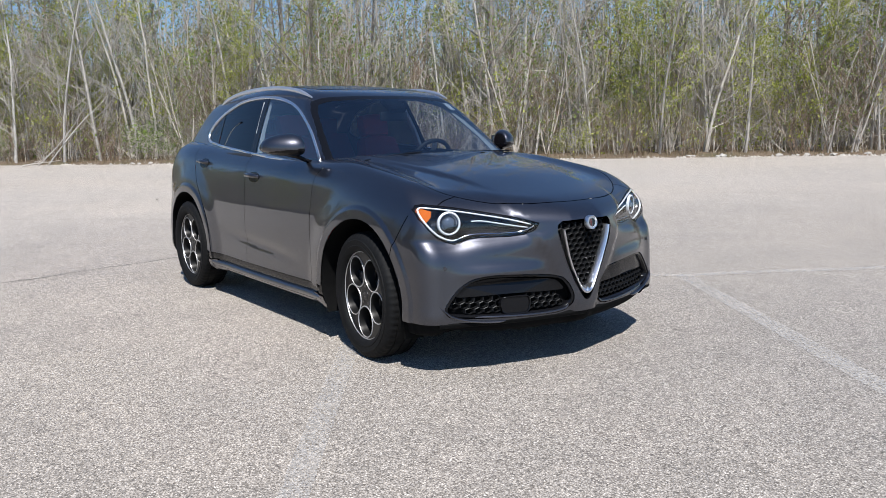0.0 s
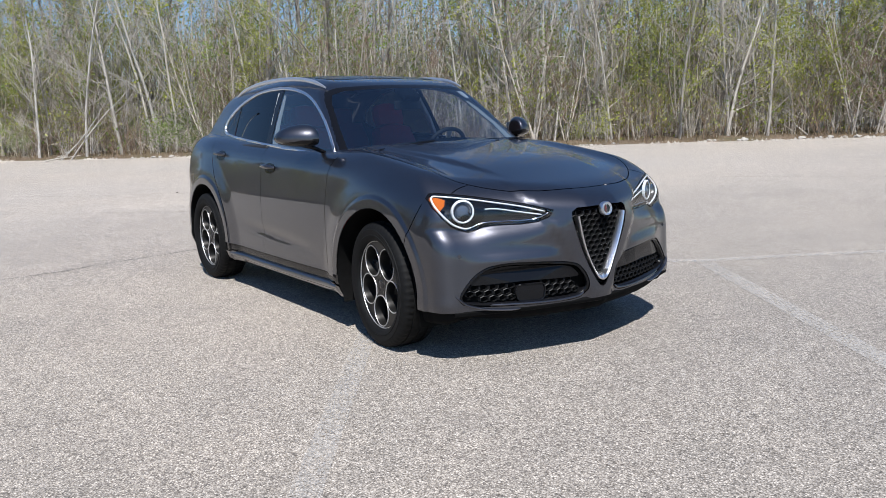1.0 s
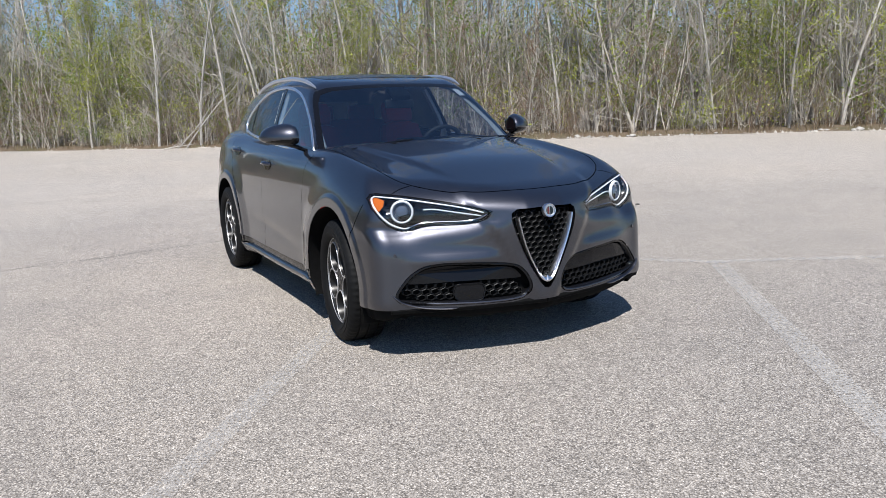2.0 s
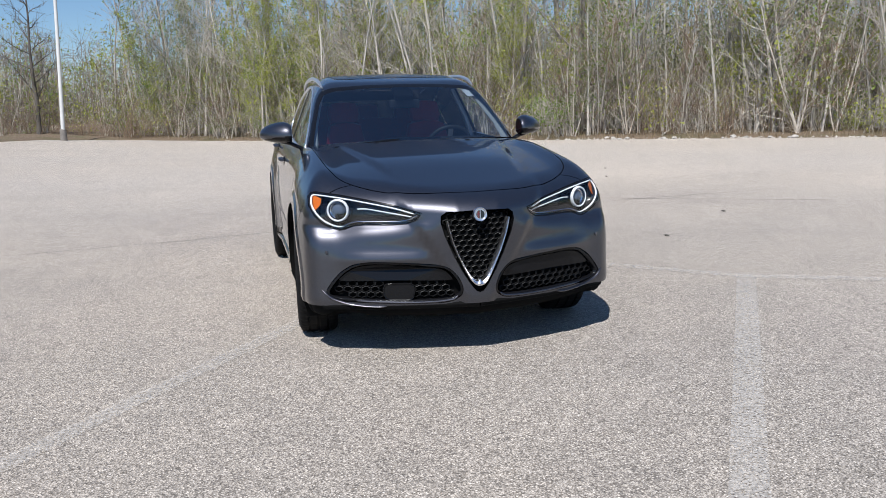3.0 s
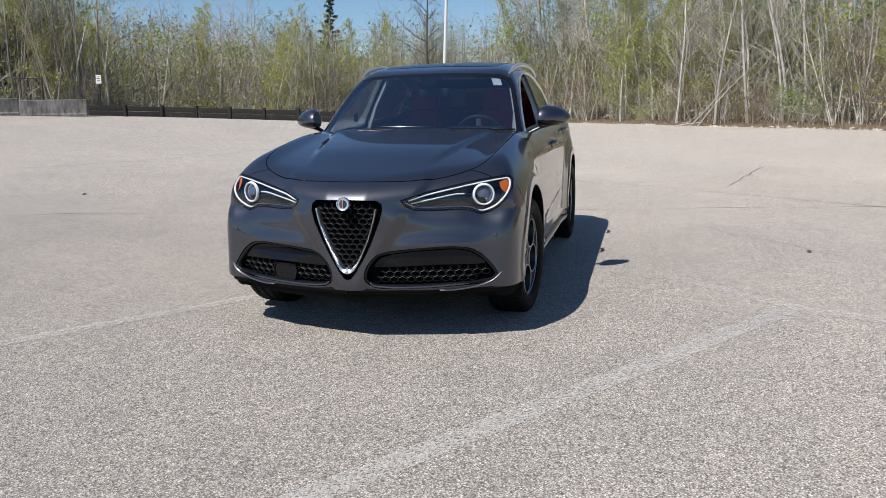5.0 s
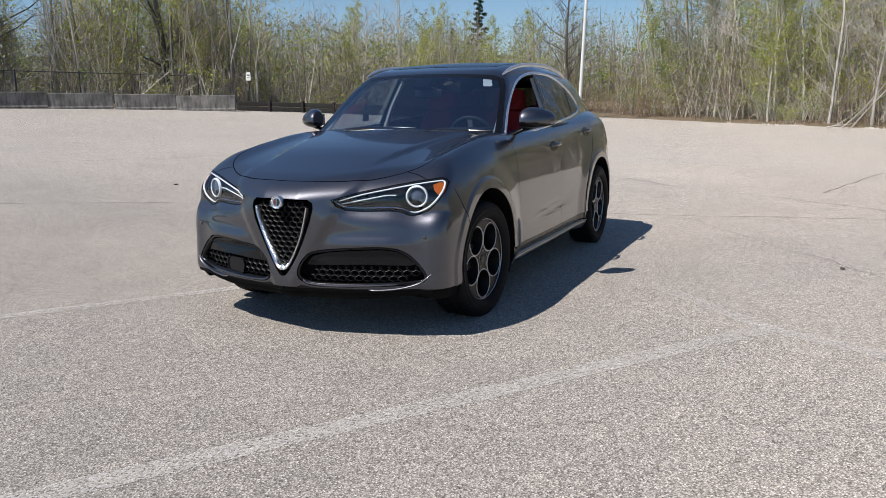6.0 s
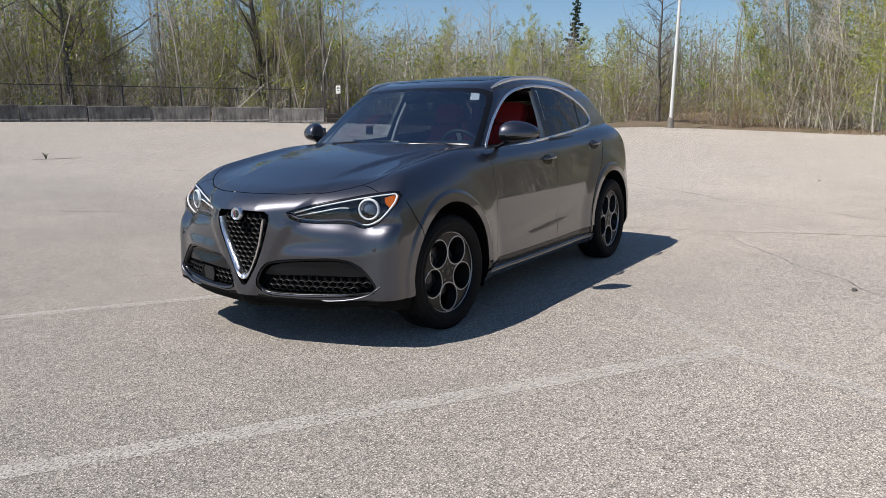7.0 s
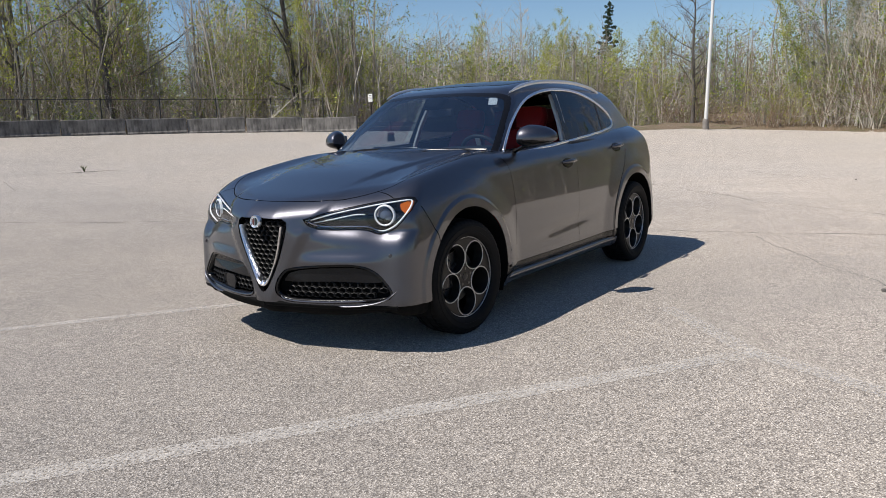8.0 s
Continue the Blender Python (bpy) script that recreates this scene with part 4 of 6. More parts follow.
def build_face():
    # headlamps
    for s in (1, -1):
        sd = "left" if s > 0 else "right"
        lamp = part("headlamp", lower_skin.take("headlamp", ["lamp"], M_LAMPDARK, sd, -0.085, -0.083), None, car, "slim headlamp with a white ring and an amber corner")
        cover = part("lamp_cover", lower_skin.take("lamp_cover", ["lamp"], M_LENS, sd, 0.0), None, lamp)
        cover.visible_shadow = False
        dense = []
        for p, q in zip(HEADLAMP, HEADLAMP[1:] + HEADLAMP[:1]):
            dense += [tuple(np.array(p) + (np.array(q) - np.array(p)) * t) for t in (0, 0.34, 0.67)]
        ring = grown(HEADLAMP, -0.013)
        bright = sample([(0.335, 0.803), ring[1], ring[2], ring[3], ring[4], ring[5]], 24)
        part("light_guide", tube(on_nose(bright, -0.012, s), [0.0025] + [0.0052] * 23, 8, flat=0.8), M_DRL, lamp, "white light line")
        rim = sample([ring[5], ring[6], ring[7], ring[8], ring[9], ring[10], ring[11], ring[12]], 20)
        part("outer_guide", tube(on_nose(rim, -0.014, s), [0.0055] * 14 + [0.005, 0.0045, 0.004, 0.0035, 0.003, 0.002], 8), M_DRL, lamp)
        low = sample([(0.345, 0.786), (0.42, 0.800), (0.50, 0.816), (0.57, 0.829), (0.62, 0.829)], 16)
        part("inner_guide", tube(on_nose(low, -0.018, s), [0.002] + [0.0034] * 15, 8), M_DRL, lamp)
        edge = sample([ring[12], ring[13], ring[14], ring[15], ring[16], ring[17], (0.32, 0.795)], 16)
        part("lower_trim", tube(on_nose(edge, -0.012, s), 0.0032, 6), M_SILVERPL, lamp)
        mid = on_nose([(0.715, 0.82)], 0.0, s)[0]
        face = Matrix.Translation(mid - Vector((0.05, 0, 0))) @ Matrix.Rotation(radians(23 * s), 4, "Z")
        part("lamp_ring", lathe([(0.050, 0.0), (0.052, 0.012), (0.056, 0.015), (0.061, 0.012), (0.064, 0.0)], 40, "x"), M_DRL, lamp, "white ring", m=face @ Matrix.Translation((0.004, 0, 0)))
        part("lamp_barrel", lathe([(0.05, 0.016), (0.048, -0.002), (0.036, -0.01)], 40, "x"), M_SILVERPL, lamp, m=face)
        part("projector", lathe([(0.0, 0.017), (0.014, 0.0155), (0.026, 0.010), (0.034, 0.002), (0.037, -0.008)], 36, "x"), material("projector_lens", (0.08, 0.1, 0.135), 0.04, 0.0, Coat_Weight=1.0), lamp, "dark round lens", m=face)
        amber = [(0.797, 0.889), (0.825, 0.900), (0.848, 0.902), (0.860, 0.886), (0.858, 0.856), (0.846, 0.828), (0.826, 0.840), (0.806, 0.862)]
        # the marker is a wall inside the lamp that faces outwards, with a dark back
        for name, inset, mat in (("side_marker", 0.0, M_AMBER), ("marker_back", 0.005, M_LAMPDARK)):
            front = on_nose([(0.797, 0.868)], 0.0, s)[0].x - 0.016
            bm = bmesh.new()
            wall = [bm.verts.new((front - 1.2 * (y - 0.797) - 0.6 * (z - 0.872), s * (0.800 - inset + 0.92 * (y - 0.797)), 0.866 + 1.12 * (z - 0.872))) for y, z in amber]
            bm.faces.new(wall if s > 0 else wall[::-1])
            part(name, bm, mat, lamp, "orange side marker" if inset == 0 else "", smooth=False)
        fin = [(0.42, 0.765), (0.52, 0.783), (0.62, 0.790), (0.655, 0.765), (0.60, 0.762), (0.45, 0.760)]
        part("bezel", nose_patch(fin, -0.02, s), M_LAMPDARK, lamp, smooth=False)
    # central shield
    shield = part("shield_grille", honeycomb([(0.0, 0.415), (0.03, 0.43), (0.095, 0.53), (0.14, 0.63), (0.17, 0.74), (0.17, 0.785), (-0.17, 0.785), (-0.17, 0.74), (-0.14, 0.63), (-0.095, 0.53), (-0.03, 0.43)], 0.044, 0.016, 0.03, 1), M_GRILLE, car, "black honeycomb in a triangular shield", smooth=False)
    arm = sample([(0.178, 0.768), (0.160, 0.69), (0.124, 0.584), (0.066, 0.462), (0.036, 0.418), (0.014, 0.404), (0.0, 0.402)], 26)
    outline = arm + [(-y, z) for y, z in arm[-2::-1]]
    bm = bmesh.new()
    prev = None
    n = len(outline)
    ctr = np.array((0.0, 0.72))
    for i, p in enumerate(outline):
        p = np.array(p)
        t = 1 - abs(2 * i / (n - 1) - 1)
        w = 0.009 + 0.028 * t**3
        d = np.array(outline[min(i + 1, n - 1)]) - np.array(outline[max(i - 1, 0)])
        nrm = np.array((-d[1], d[0])) / np.linalg.norm(d)
        if nrm @ (ctr - p) < 0:
            nrm = -nrm
        a, b = p, p + nrm * w
        quad = on_nose([a], -0.030)[0], on_nose([a], 0.006)[0], on_nose([a + nrm * w * 0.35], 0.010)[0], on_nose([b], 0.002)[0], on_nose([b + nrm * 0.006], -0.038)[0]
        row = [bm.verts.new(v) for v in quad]
        if prev:
            for k in range(4):
                bm.faces.new((prev[k], prev[k + 1], row[k + 1], row[k]))
        prev = row
    part("shield_frame", bm, M_CHROME, shield, "satin chrome V")
    # surround fold of the shield opening
    lip = SHIELD[1:-1]
    loop = [(0.0, 0.818)] + [(-y, z) for y, z in lip[::-1]] + [(0.0, 0.366)] + lip
    bm = bmesh.new()
    fr, bk = [bm.verts.new(p) for p in on_nose(loop, -0.001)], [bm.verts.new(p) for p in on_nose(loop, -0.078)]
    for i in range(len(loop)):
        j = (i + 1) % len(loop)
        bm.faces.new((fr[i], fr[j], bk[j], bk[i]))
    part("shield_edge", bm, M_TRIM, shield)
    # emblem: plain shapes in its colours
    at = on_nose([(0.0, 0.797)], 0.012)[0]
    em = part("emblem", lathe([(0.0, 0.004), (0.029, 0.004), (0.031, 0.009), (0.035, 0.010), (0.0375, 0.006), (0.0375, -0.02)], 40, "x"), M_CHROME, car, "small round chrome badge", m=Matrix.Translation(at) @ Matrix.Rotation(radians(-6), 4, "Y"))
    for name, col, ang in (("badge_field", (0.10, 0.10, 0.10), (95, 265)), ("badge_half", (0.012, 0.018, 0.02), (-85, 85))):
        bm = bmesh.new()
        pts = [(0.023 * math.cos(radians(a)), 0.023 * math.sin(radians(a))) for a in np.linspace(*ang, 16)]
        vs = [bm.verts.new((0.0055, y, z)) for y, z in pts] + [bm.verts.new((0.0045, y, z)) for y, z in pts]
        bm.faces.new(vs[:16])
        bm.faces.new(vs[16:][::-1])
        part(name, bm, material(name, col, 0.5), em, smooth=False)
    part("badge_bar", box(0.003, 0.006, 0.036, (0.0055, -0.010, 0)), material("badge_red", (0.14, 0.03, 0.03), 0.3), em)
    part("badge_bar", box(0.003, 0.015, 0.006, (0.006, -0.011, 0.002)), material("badge_red_bar", (0.14, 0.03, 0.03), 0.3), em)
    # lower intakes
    for s in (1, -1):
        mesh_area = [(0.13, 0.35), (0.135, 0.40), (0.17, 0.435), (0.45, 0.445), (0.66, 0.44), (0.745, 0.43), (0.785, 0.385), (0.7, 0.357), (0.5, 0.346), (0.2, 0.34)]
        tag_area = [(0.36, 0.33), (0.50, 0.335), (0.515, 0.39), (0.50, 0.425), (0.36, 0.425), (0.345, 0.39)]
        inner, outer = [(0.35, 0.2), (1.0, 0.2), (1.0, 0.6), (0.35, 0.6)], [(0.0, 0.2), (0.51, 0.2), (0.51, 0.6), (0.0, 0.6)]
        for skip in ((inner, outer) if s < 0 else (None,)):
            cells = honeycomb(mesh_area, 0.047, 0.014, 0.032, s, skip)
            low = part("intake_mesh", cells, M_GRILLE, car, "black honeycomb intake", smooth=False)
        upper = [(0.135, 0.435), (0.18, 0.490), (0.24, 0.505), (0.376, 0.520), (0.56, 0.530), (0.65, 0.516), (0.705, 0.482), (0.745, 0.445), (0.72, 0.438), (0.45, 0.443), (0.22, 0.434)]
        part("intake_bar", nose_patch(rounded(upper, 3, 0.3), -0.022, s, 0.03), M_TRIM, low, "gloss black bar", smooth=False)
        if s < 0:
            part("tow_cover", nose_patch(rounded(tag_area, 4, 0.25), -0.024, s, 0.02), M_TRIM, low, smooth=False)
            rim = rounded(tag_area, 4, 0.25)
            part("tow_cover_rim", tube(on_nose(list(rim) + [rim[0]], -0.019, s), 0.0035, 6), M_TRIM, low)
        lipline = sample([(0.50, 0.303), (0.56, 0.302), (0.64, 0.309), (0.71, 0.322), (0.775, 0.345), (0.81, 0.372), (0.835, 0.395)], 20)
        fold = [(0.001, 0.302), (0.2, 0.302), (0.4, 0.302), (0.6, 0.302), (0.74, 0.302), (0.83, 0.302)]
        part("bumper_fold", tube(on_nose(fold, -0.020, s), 0.022, 8), M_DARK, car, "dark folded edge under the bumper")
        seam = sample([(0.122, 0.350), (0.15, 0.331), (0.25, 0.322), (0.40, 0.323), (0.52, 0.328), (0.66, 0.335)], 16)
        part("intake_lip", tube(on_nose(seam, 0.0, s), [0.002] + [0.0065] * 14 + [0.002], 8), M_PAINT, car, "thin painted edge under the intake")
        part("front_lip", tube(on_nose(lipline, 0.001, s), [0.003, 0.012] + [0.014] * 14 + [0.011, 0.008, 0.005, 0.002], 10, flat=0.5), M_PAINT, car, "painted lower lip")


build_running_gear()
build_face()


def build_outer_details():
    # roof rails
    for s in (1, -1):
        line = [(0.27, 0.585, 1.550), (0.17, 0.592, 1.582), (0.05, 0.596, 1.607), (-0.15, 0.600, 1.630), (-0.45, 0.60, 1.640), (-0.8, 0.597, 1.632), (-1.1, 0.588, 1.605), (-1.3, 0.578, 1.572), (-1.45, 0.565, 1.532)]
        t = np.arange(len(line))
        f = [spline(t, [p[k] for p in line]) for k in range(3)]
        u = np.linspace(0, len(line) - 1, 36)
        pts = [(f[0](a), s * f[1](a), f[2](a)) for a in u]
        rad = [0.005 + 0.0075 * min(1, 6 * min(k, 35 - k) / 35) for k in range(36)]
        part("roof_rail", tube([(a, b, c - 0.012) for a, b, c in pts], rad, 12, flat=1.25), M_RAIL, car, "brushed aluminium roof rail")
    # mirrors
    for s in (1, -1):
        bm = bmesh.new()
        bmesh.ops.create_uvsphere(bm, u_segments=40, v_segments=28, radius=1.0)
        for v in bm.verts:
            x, y, z = v.co
            sg = lambda q, e: math.copysign(abs(q) ** e, q)
            x, y, z = sg(x, 0.85), sg(y, 0.85), sg(z, 0.9)
            x, y = max(x, -0.8), max(y, -0.78)
            taper = 1 - 0.22 * max(0, y)
            z = (z * (1 - 0.2 * max(0, x)) if z > 0 else z * 0.52) * (1 - 0.24 * y) + 0.02 * y
            v.co = (0.106 * x * taper - 0.07 * y, s * 0.122 * y, 0.093 * z)
        body = part("door_mirror", bm, M_PAINT, car, "door mirror with a painted cap over black", m=Matrix.Translation((0.535, s * 0.948, 1.200)))
        body.data.materials.append(M_TRIM)
        for poly in body.data.polygons:
            c = poly.center
            if c.z < -0.020 + 0.12 * c.x or c.x < -0.074:
                poly.material_index = 1
        part("mirror_glass", box(0.004, 0.13, 0.09, (-0.083, s * 0.002, 0.008), 0.0015), material("mirror_glass", (0.85, 0.87, 0.88), 0.02, 1.0), body)
        part("mirror_arm", tube([(0.02, -s * 0.02, -0.036), (0.035, -s * 0.09, -0.056), (0.045, -s * 0.15, -0.085), (0.05, -s * 0.19, -0.10)], [0.028, 0.026, 0.024, 0.022], 12, flat=0.55), M_TRIM, body)
    # door handles, each over a dark surface patch that paints the cup's shade
    for s, sd in ((1, "left"), (-1, "right")):
        for k, (x, z) in enumerate(((-0.115, 0.995), (-1.115, 1.068))):
            y = float(flank_y(lower_body, np.array([x]), np.array([z]))[0])
            door = doors[sd, k]
            bm = bmesh.new()
            bmesh.ops.create_uvsphere(bm, u_segments=24, v_segments=14, radius=1.0)
            for v in bm.verts:
                v.co = (x + 0.01 + 0.092 * v.co.x, s * v.co.y, z - 0.008 + 0.038 * v.co.z)
            ys = flank_y(lower_body, np.array([v.co.x for v in bm.verts]), np.array([v.co.z for v in bm.verts]))
            for v, yy in zip(bm.verts, ys):
                v.co.y = s * (float(yy) + (0.0025 if v.co.y > 0 else -0.004))
            part("handle_cup", bm, M_TRIM, door, "dark patch standing for the shaded handle recess")
            pts = [(x - 0.105, s * (y + 0.002), z + 0.004), (x - 0.085, s * (y + 0.022), z + 0.006), (x, s * (y + 0.031), z + 0.007), (x + 0.075, s * (y + 0.024), z + 0.003), (x + 0.10, s * (y + 0.004), z)]
            part("handle", tube(pts, [0.010, 0.015, 0.017, 0.015, 0.008], 12, flat=0.95), M_PAINT, door)
    # wipers
    for a, b in (((0.985, -0.60, 1.115), (0.90, 0.06, 1.165)), ((0.985, 0.02, 1.125), (0.86, 0.62, 1.145))):
        ob = part("wiper", tube([a, tuple((np.array(a) + np.array(b)) / 2 + np.array((0.02, 0, 0.012))), b], [0.012, 0.009, 0.005], 8), M_TRIM, car, "black wiper arm")
        part("wiper_blade", tube([(b[0] - 0.01, b[1] - 0.30, b[2] + 0.002), (b[0] + 0.015, b[1] - 0.05, b[2]), (b[0] - 0.015, b[1] + 0.1, b[2] - 0.005)], 0.006, 6), M_TRIM, ob)
    part("cowl", box(0.16, 1.36, 0.03, (0.90, 0, 1.085), 0.01), M_PLASTIC, car, "black cowl under the screen")
    # washer jets
    for s in (1, -1):
        part("washer_jet", box(0.018, 0.03, 0.010, (1.02, s * 0.32, 1.142), 0.003), M_TRIM, car)
    # door sill trims
    for s in (1, -1):
        pts = [(x, s * (float(flank_y(lower_body, np.array([x]), np.array([0.29]))[0]) - 0.012), 0.268 + 0.01 * abs(x) ** 2) for x in np.linspace(0.93, -0.93, 14)]
        part("sill_trim", tube(pts, [0.010] + [0.024] * 12 + [0.010], 10, flat=1.1), M_PAINT, car, "raised sill edge")
    # service sticker and sensor housing behind the screen
    at, nrm = on_skin(cabin_body, None, 0.515, 1.482, -0.2, 1.2)
    part("sticker", box(0.002, 0.066, 0.088), M_WHITE, car, "white paper sticker inside the screen", m=Matrix.Translation(at - nrm * 0.008) @ nrm.to_track_quat("X", "Z").to_matrix().to_4x4())
    # paper label on the passenger's window
    part("window_label", box(0.10, 0.002, 0.075, (0.037, -0.745, 1.222), 0.0), speckled("tan_paper", (0.16, 0.13, 0.095), 0.7, 0.15, 60.0), car, "tan paper label inside the side window")
    part("sensor_housing", box(0.16, 0.14, 0.05, (0.40, 0, 1.485), 0.015, turn=Matrix.Rotation(radians(30), 4, "Y")), M_DARK, car)
    # parking sensor and small parts of the nose
    for s in (1, -1):
        p = on_nose([(0.80, 0.60)], 0.001, s)[0]
        part("park_sensor", lathe([(0.0, 0.003), (0.009, 0.003), (0.011, 0.0)], 16, "x"), M_PAINT, car, m=Matrix.Translation(p) @ Matrix.Rotation(radians(35 * s), 4, "Z"))
    # tail lamps
    for s in (1, -1):
        part("tail_lamp", box(0.2, 0.3, 0.10, (-2.14, s * 0.57, 1.0), 0.04), material("tail_red", (0.25, 0.008, 0.008), 0.1, Coat_Weight=1.0), car, "dark red tail lamp")
    # fin on the roof
    bm = box(0.16, 0.03, 0.06, (-1.5, 0, 1.585), 0.012)
    part("roof_fin", bm, M_TRIM, car)


def cushion(sx, sy, sz, bulge=0.25, cuts=6, taper=0.0):
    """A padded block."""
    bm = bmesh.new()
    bmesh.ops.create_cube(bm, size=2.0)
    bmesh.ops.subdivide_edges(bm, edges=bm.edges[:], cuts=cuts, use_grid_fill=True)
    for v in bm.verts:
        p = v.co
        n = p.normalized() * 1.25
        q = p.lerp(n, bulge)
        v.co = (q.x * sx / 2, q.y * sy / 2 * (1 - taper * (q.z + 1) / 2), q.z * sz / 2)
    return bm


def build_interior():
    part("cabin_floor", box(2.6, 1.5, 0.04, (-0.5, 0, 0.33), 0.0), M_DASH, car)
    dash = part("dashboard", box(0.5, 1.46, 0.24, (0.60, 0, 0.985), 0.07), M_DASH, car, "dark dashboard")
    part("dash_cowl", cushion(0.26, 0.42, 0.12), M_DASH, dash, m=Matrix.Translation((0.48, 0.37, 1.09)))
    part("dash_screen", box(0.02, 0.26, 0.11, (0.38, 0.0, 1.045), 0.01), M_TRIM, dash)
    part("bulkhead", box(0.06, 1.45, 0.62, (0.82, 0, 0.68)), M_DASH, car)
    wheel_m = Matrix.Translation((0.335, 0.37, 1.06)) @ Matrix.Rotation(radians(-66), 4, "Y")
    bm = bmesh.new()
    ring = [[bm.verts.new(((0.178 + 0.016 * math.cos(b)) * math.cos(a), (0.178 + 0.016 * math.cos(b)) * math.sin(a), 0.016 * math.sin(b))) for b in np.arange(10) * math.pi / 5] for a in np.arange(40) * math.pi / 20]
    for i in range(40):
        for j in range(10):
            bm.faces.new((ring[i][j], ring[(i + 1) % 40][j], ring[(i + 1) % 40][(j + 1) % 10], ring[i][(j + 1) % 10]))
    sw = part("steering_wheel", bm, M_DASH, car, "dark leather steering wheel", m=wheel_m)
    part("wheel_hub", lathe([(0.0, 0.03), (0.05, 0.028), (0.07, 0.01), (0.07, -0.02)], 24, "z"), M_DASH, sw)
    for a in (0, 180, -90):
        part("wheel_spoke", box(0.13, 0.04, 0.012, (0.11, 0, 0.0), 0.004, turn=None), M_RAIL, sw, m=Matrix.Rotation(radians(a + 90), 4, "Z"))

    def front_seat(y, x=0.02, wide=0.48):
        seat = part("front_seat", cushion(0.54, 0.52, 0.22), M_RED, car, "red leather front seat", m=Matrix.Translation((x, y, 0.60)))
        lean = Matrix.Translation((-0.30, 0, 0.34)) @ Matrix.Rotation(radians(-20), 4, "Y")
        back = part("seat_back", cushion(0.16, wide, 0.66, 0.42, taper=0.32), M_RED, seat, m=lean)
        part("headrest", cushion(0.11, 0.25, 0.19, 0.5), M_RED, seat, m=lean @ Matrix.Translation((0.0, 0, 0.42)))
        for d in (-0.06, 0.06):
            part("headrest_post", tube([(0, 0, 0), (0, 0, 0.12)], 0.007, 8), M_CHROME, seat, m=lean @ Matrix.Translation((0, d, 0.29)))

    front_seat(0.37, -0.04)
    front_seat(-0.32, -0.16, 0.42)
    bench = part("rear_bench", cushion(0.52, 1.28, 0.2), M_RED, car, "red leather rear bench", m=Matrix.Translation((-0.98, 0, 0.64)))
    part("bench_back", cushion(0.18, 1.3, 0.62), M_RED, bench, m=Matrix.Translation((-0.32, 0, 0.34)) @ Matrix.Rotation(radians(-22), 4, "Y"))
    for y in (-0.42, 0.0, 0.42):
        part("rear_headrest", cushion(0.09, 0.25, 0.16), M_RED, bench, m=Matrix.Translation((-0.46, y, 0.70)))
    part("parcel_shelf", box(0.62, 1.3, 0.03, (-1.72, 0, 1.08)), M_DASH, car)
    part("console", box(0.85, 0.24, 0.3, (0.05, 0, 0.62), 0.04), M_DASH, car)
    for s in (1, -1):
        part("door_lining", box(1.05, 0.05, 0.66, (0.24, s * 0.79, 0.77), 0.02), M_DASH, car)
        part("rear_lining", box(0.95, 0.05, 0.72, (-0.78, s * 0.785, 0.79), 0.02), M_DASH, car)
        # pale inner pillars
        pil = [(0.76, s * 0.715, 1.09), (0.55, s * 0.69, 1.25), (0.27, s * 0.615, 1.45), (0.14, s * 0.57, 1.52)]
        part("inner_pillar", tube(pil, 0.03, 8, flat=0.6), M_GREYTRIM, car, "pale grey windscreen pillar lining")
        part("inner_post", tube([(-0.31, s * 0.765, 1.08), (-0.35, s * 0.70, 1.3), (-0.40, s * 0.605, 1.52)], 0.042, 8, flat=0.5), M_GREYTRIM, car, "pale grey centre pillar lining")
    part("headlining", box(1.5, 1.02, 0.02, (-0.68, 0, 1.575), 0.005), M_GREYTRIM, car, "pale headlining")
    mir = part("rear_view_mirror", box(0.03, 0.23, 0.065, (0.37, 0.02, 1.405), 0.012), M_DASH, car)
    part("mirror_stem", tube([(0.385, 0.02, 1.43), (0.42, 0.01, 1.49)], 0.012, 8), M_DASH, mir)


build_outer_details()
build_interior()


# ---- woods, verge, barriers and fence round the lot ----
def bark(name, lo, hi, scale=9.0):
    m = material(name, lo, 0.9)
    c = coords(m)
    st = node(m, "ShaderNodeMapping")
    st.inputs["Scale"].default_value = (scale * 2, scale * 2, scale * 0.5)
    link(m, c, st.inputs["Vector"])
    a, b = noise_tex(m, st.outputs[0], 1.0, 5.0), noise_tex(m, c, 0.6)
    rnd = node(m, "ShaderNodeObjectInfo").outputs["Random"]
    col = mix(m, 0.5, ramp(m, a, [(0.35, lo), (0.65, hi)]), ramp(m, b, [(0.35, lo), (0.65, hi)]))
    tone = ramp(m, rnd, [(0.0, (0.75, 0.75, 0.75)), (1.0, (1.15, 1.12, 1.08))])
    link(m, mix(m, 1.0, col, tone, "MULTIPLY"), bsdf(m).inputs["Base Color"])
    bump(m, a, 0.5, 0.02)
    return m


def leafy(name, lo, hi):
    m = material(name, lo, 0.55)
    g = node(m, "ShaderNodeNewGeometry")
    col = ramp(m, g.outputs["Random Per Island"], [(0.0, lo), (1.0, hi)])
    link(m, col, bsdf(m).inputs["Base Color"])
    bsdf(m).inputs["Transmission Weight"].default_value = 0.0
    tr = node(m, "ShaderNodeBsdfTranslucent")
    link(m, col, tr.inputs[0])
    ms = node(m, "ShaderNodeMixShader")
    ms.inputs[0].default_value = 0.45
    link(m, bsdf(m).outputs[0], ms.inputs[1])
    link(m, tr.outputs[0], ms.inputs[2])
    link(m, ms.outputs[0], m.node_tree.nodes["Material Output"].inputs[0])
    return m


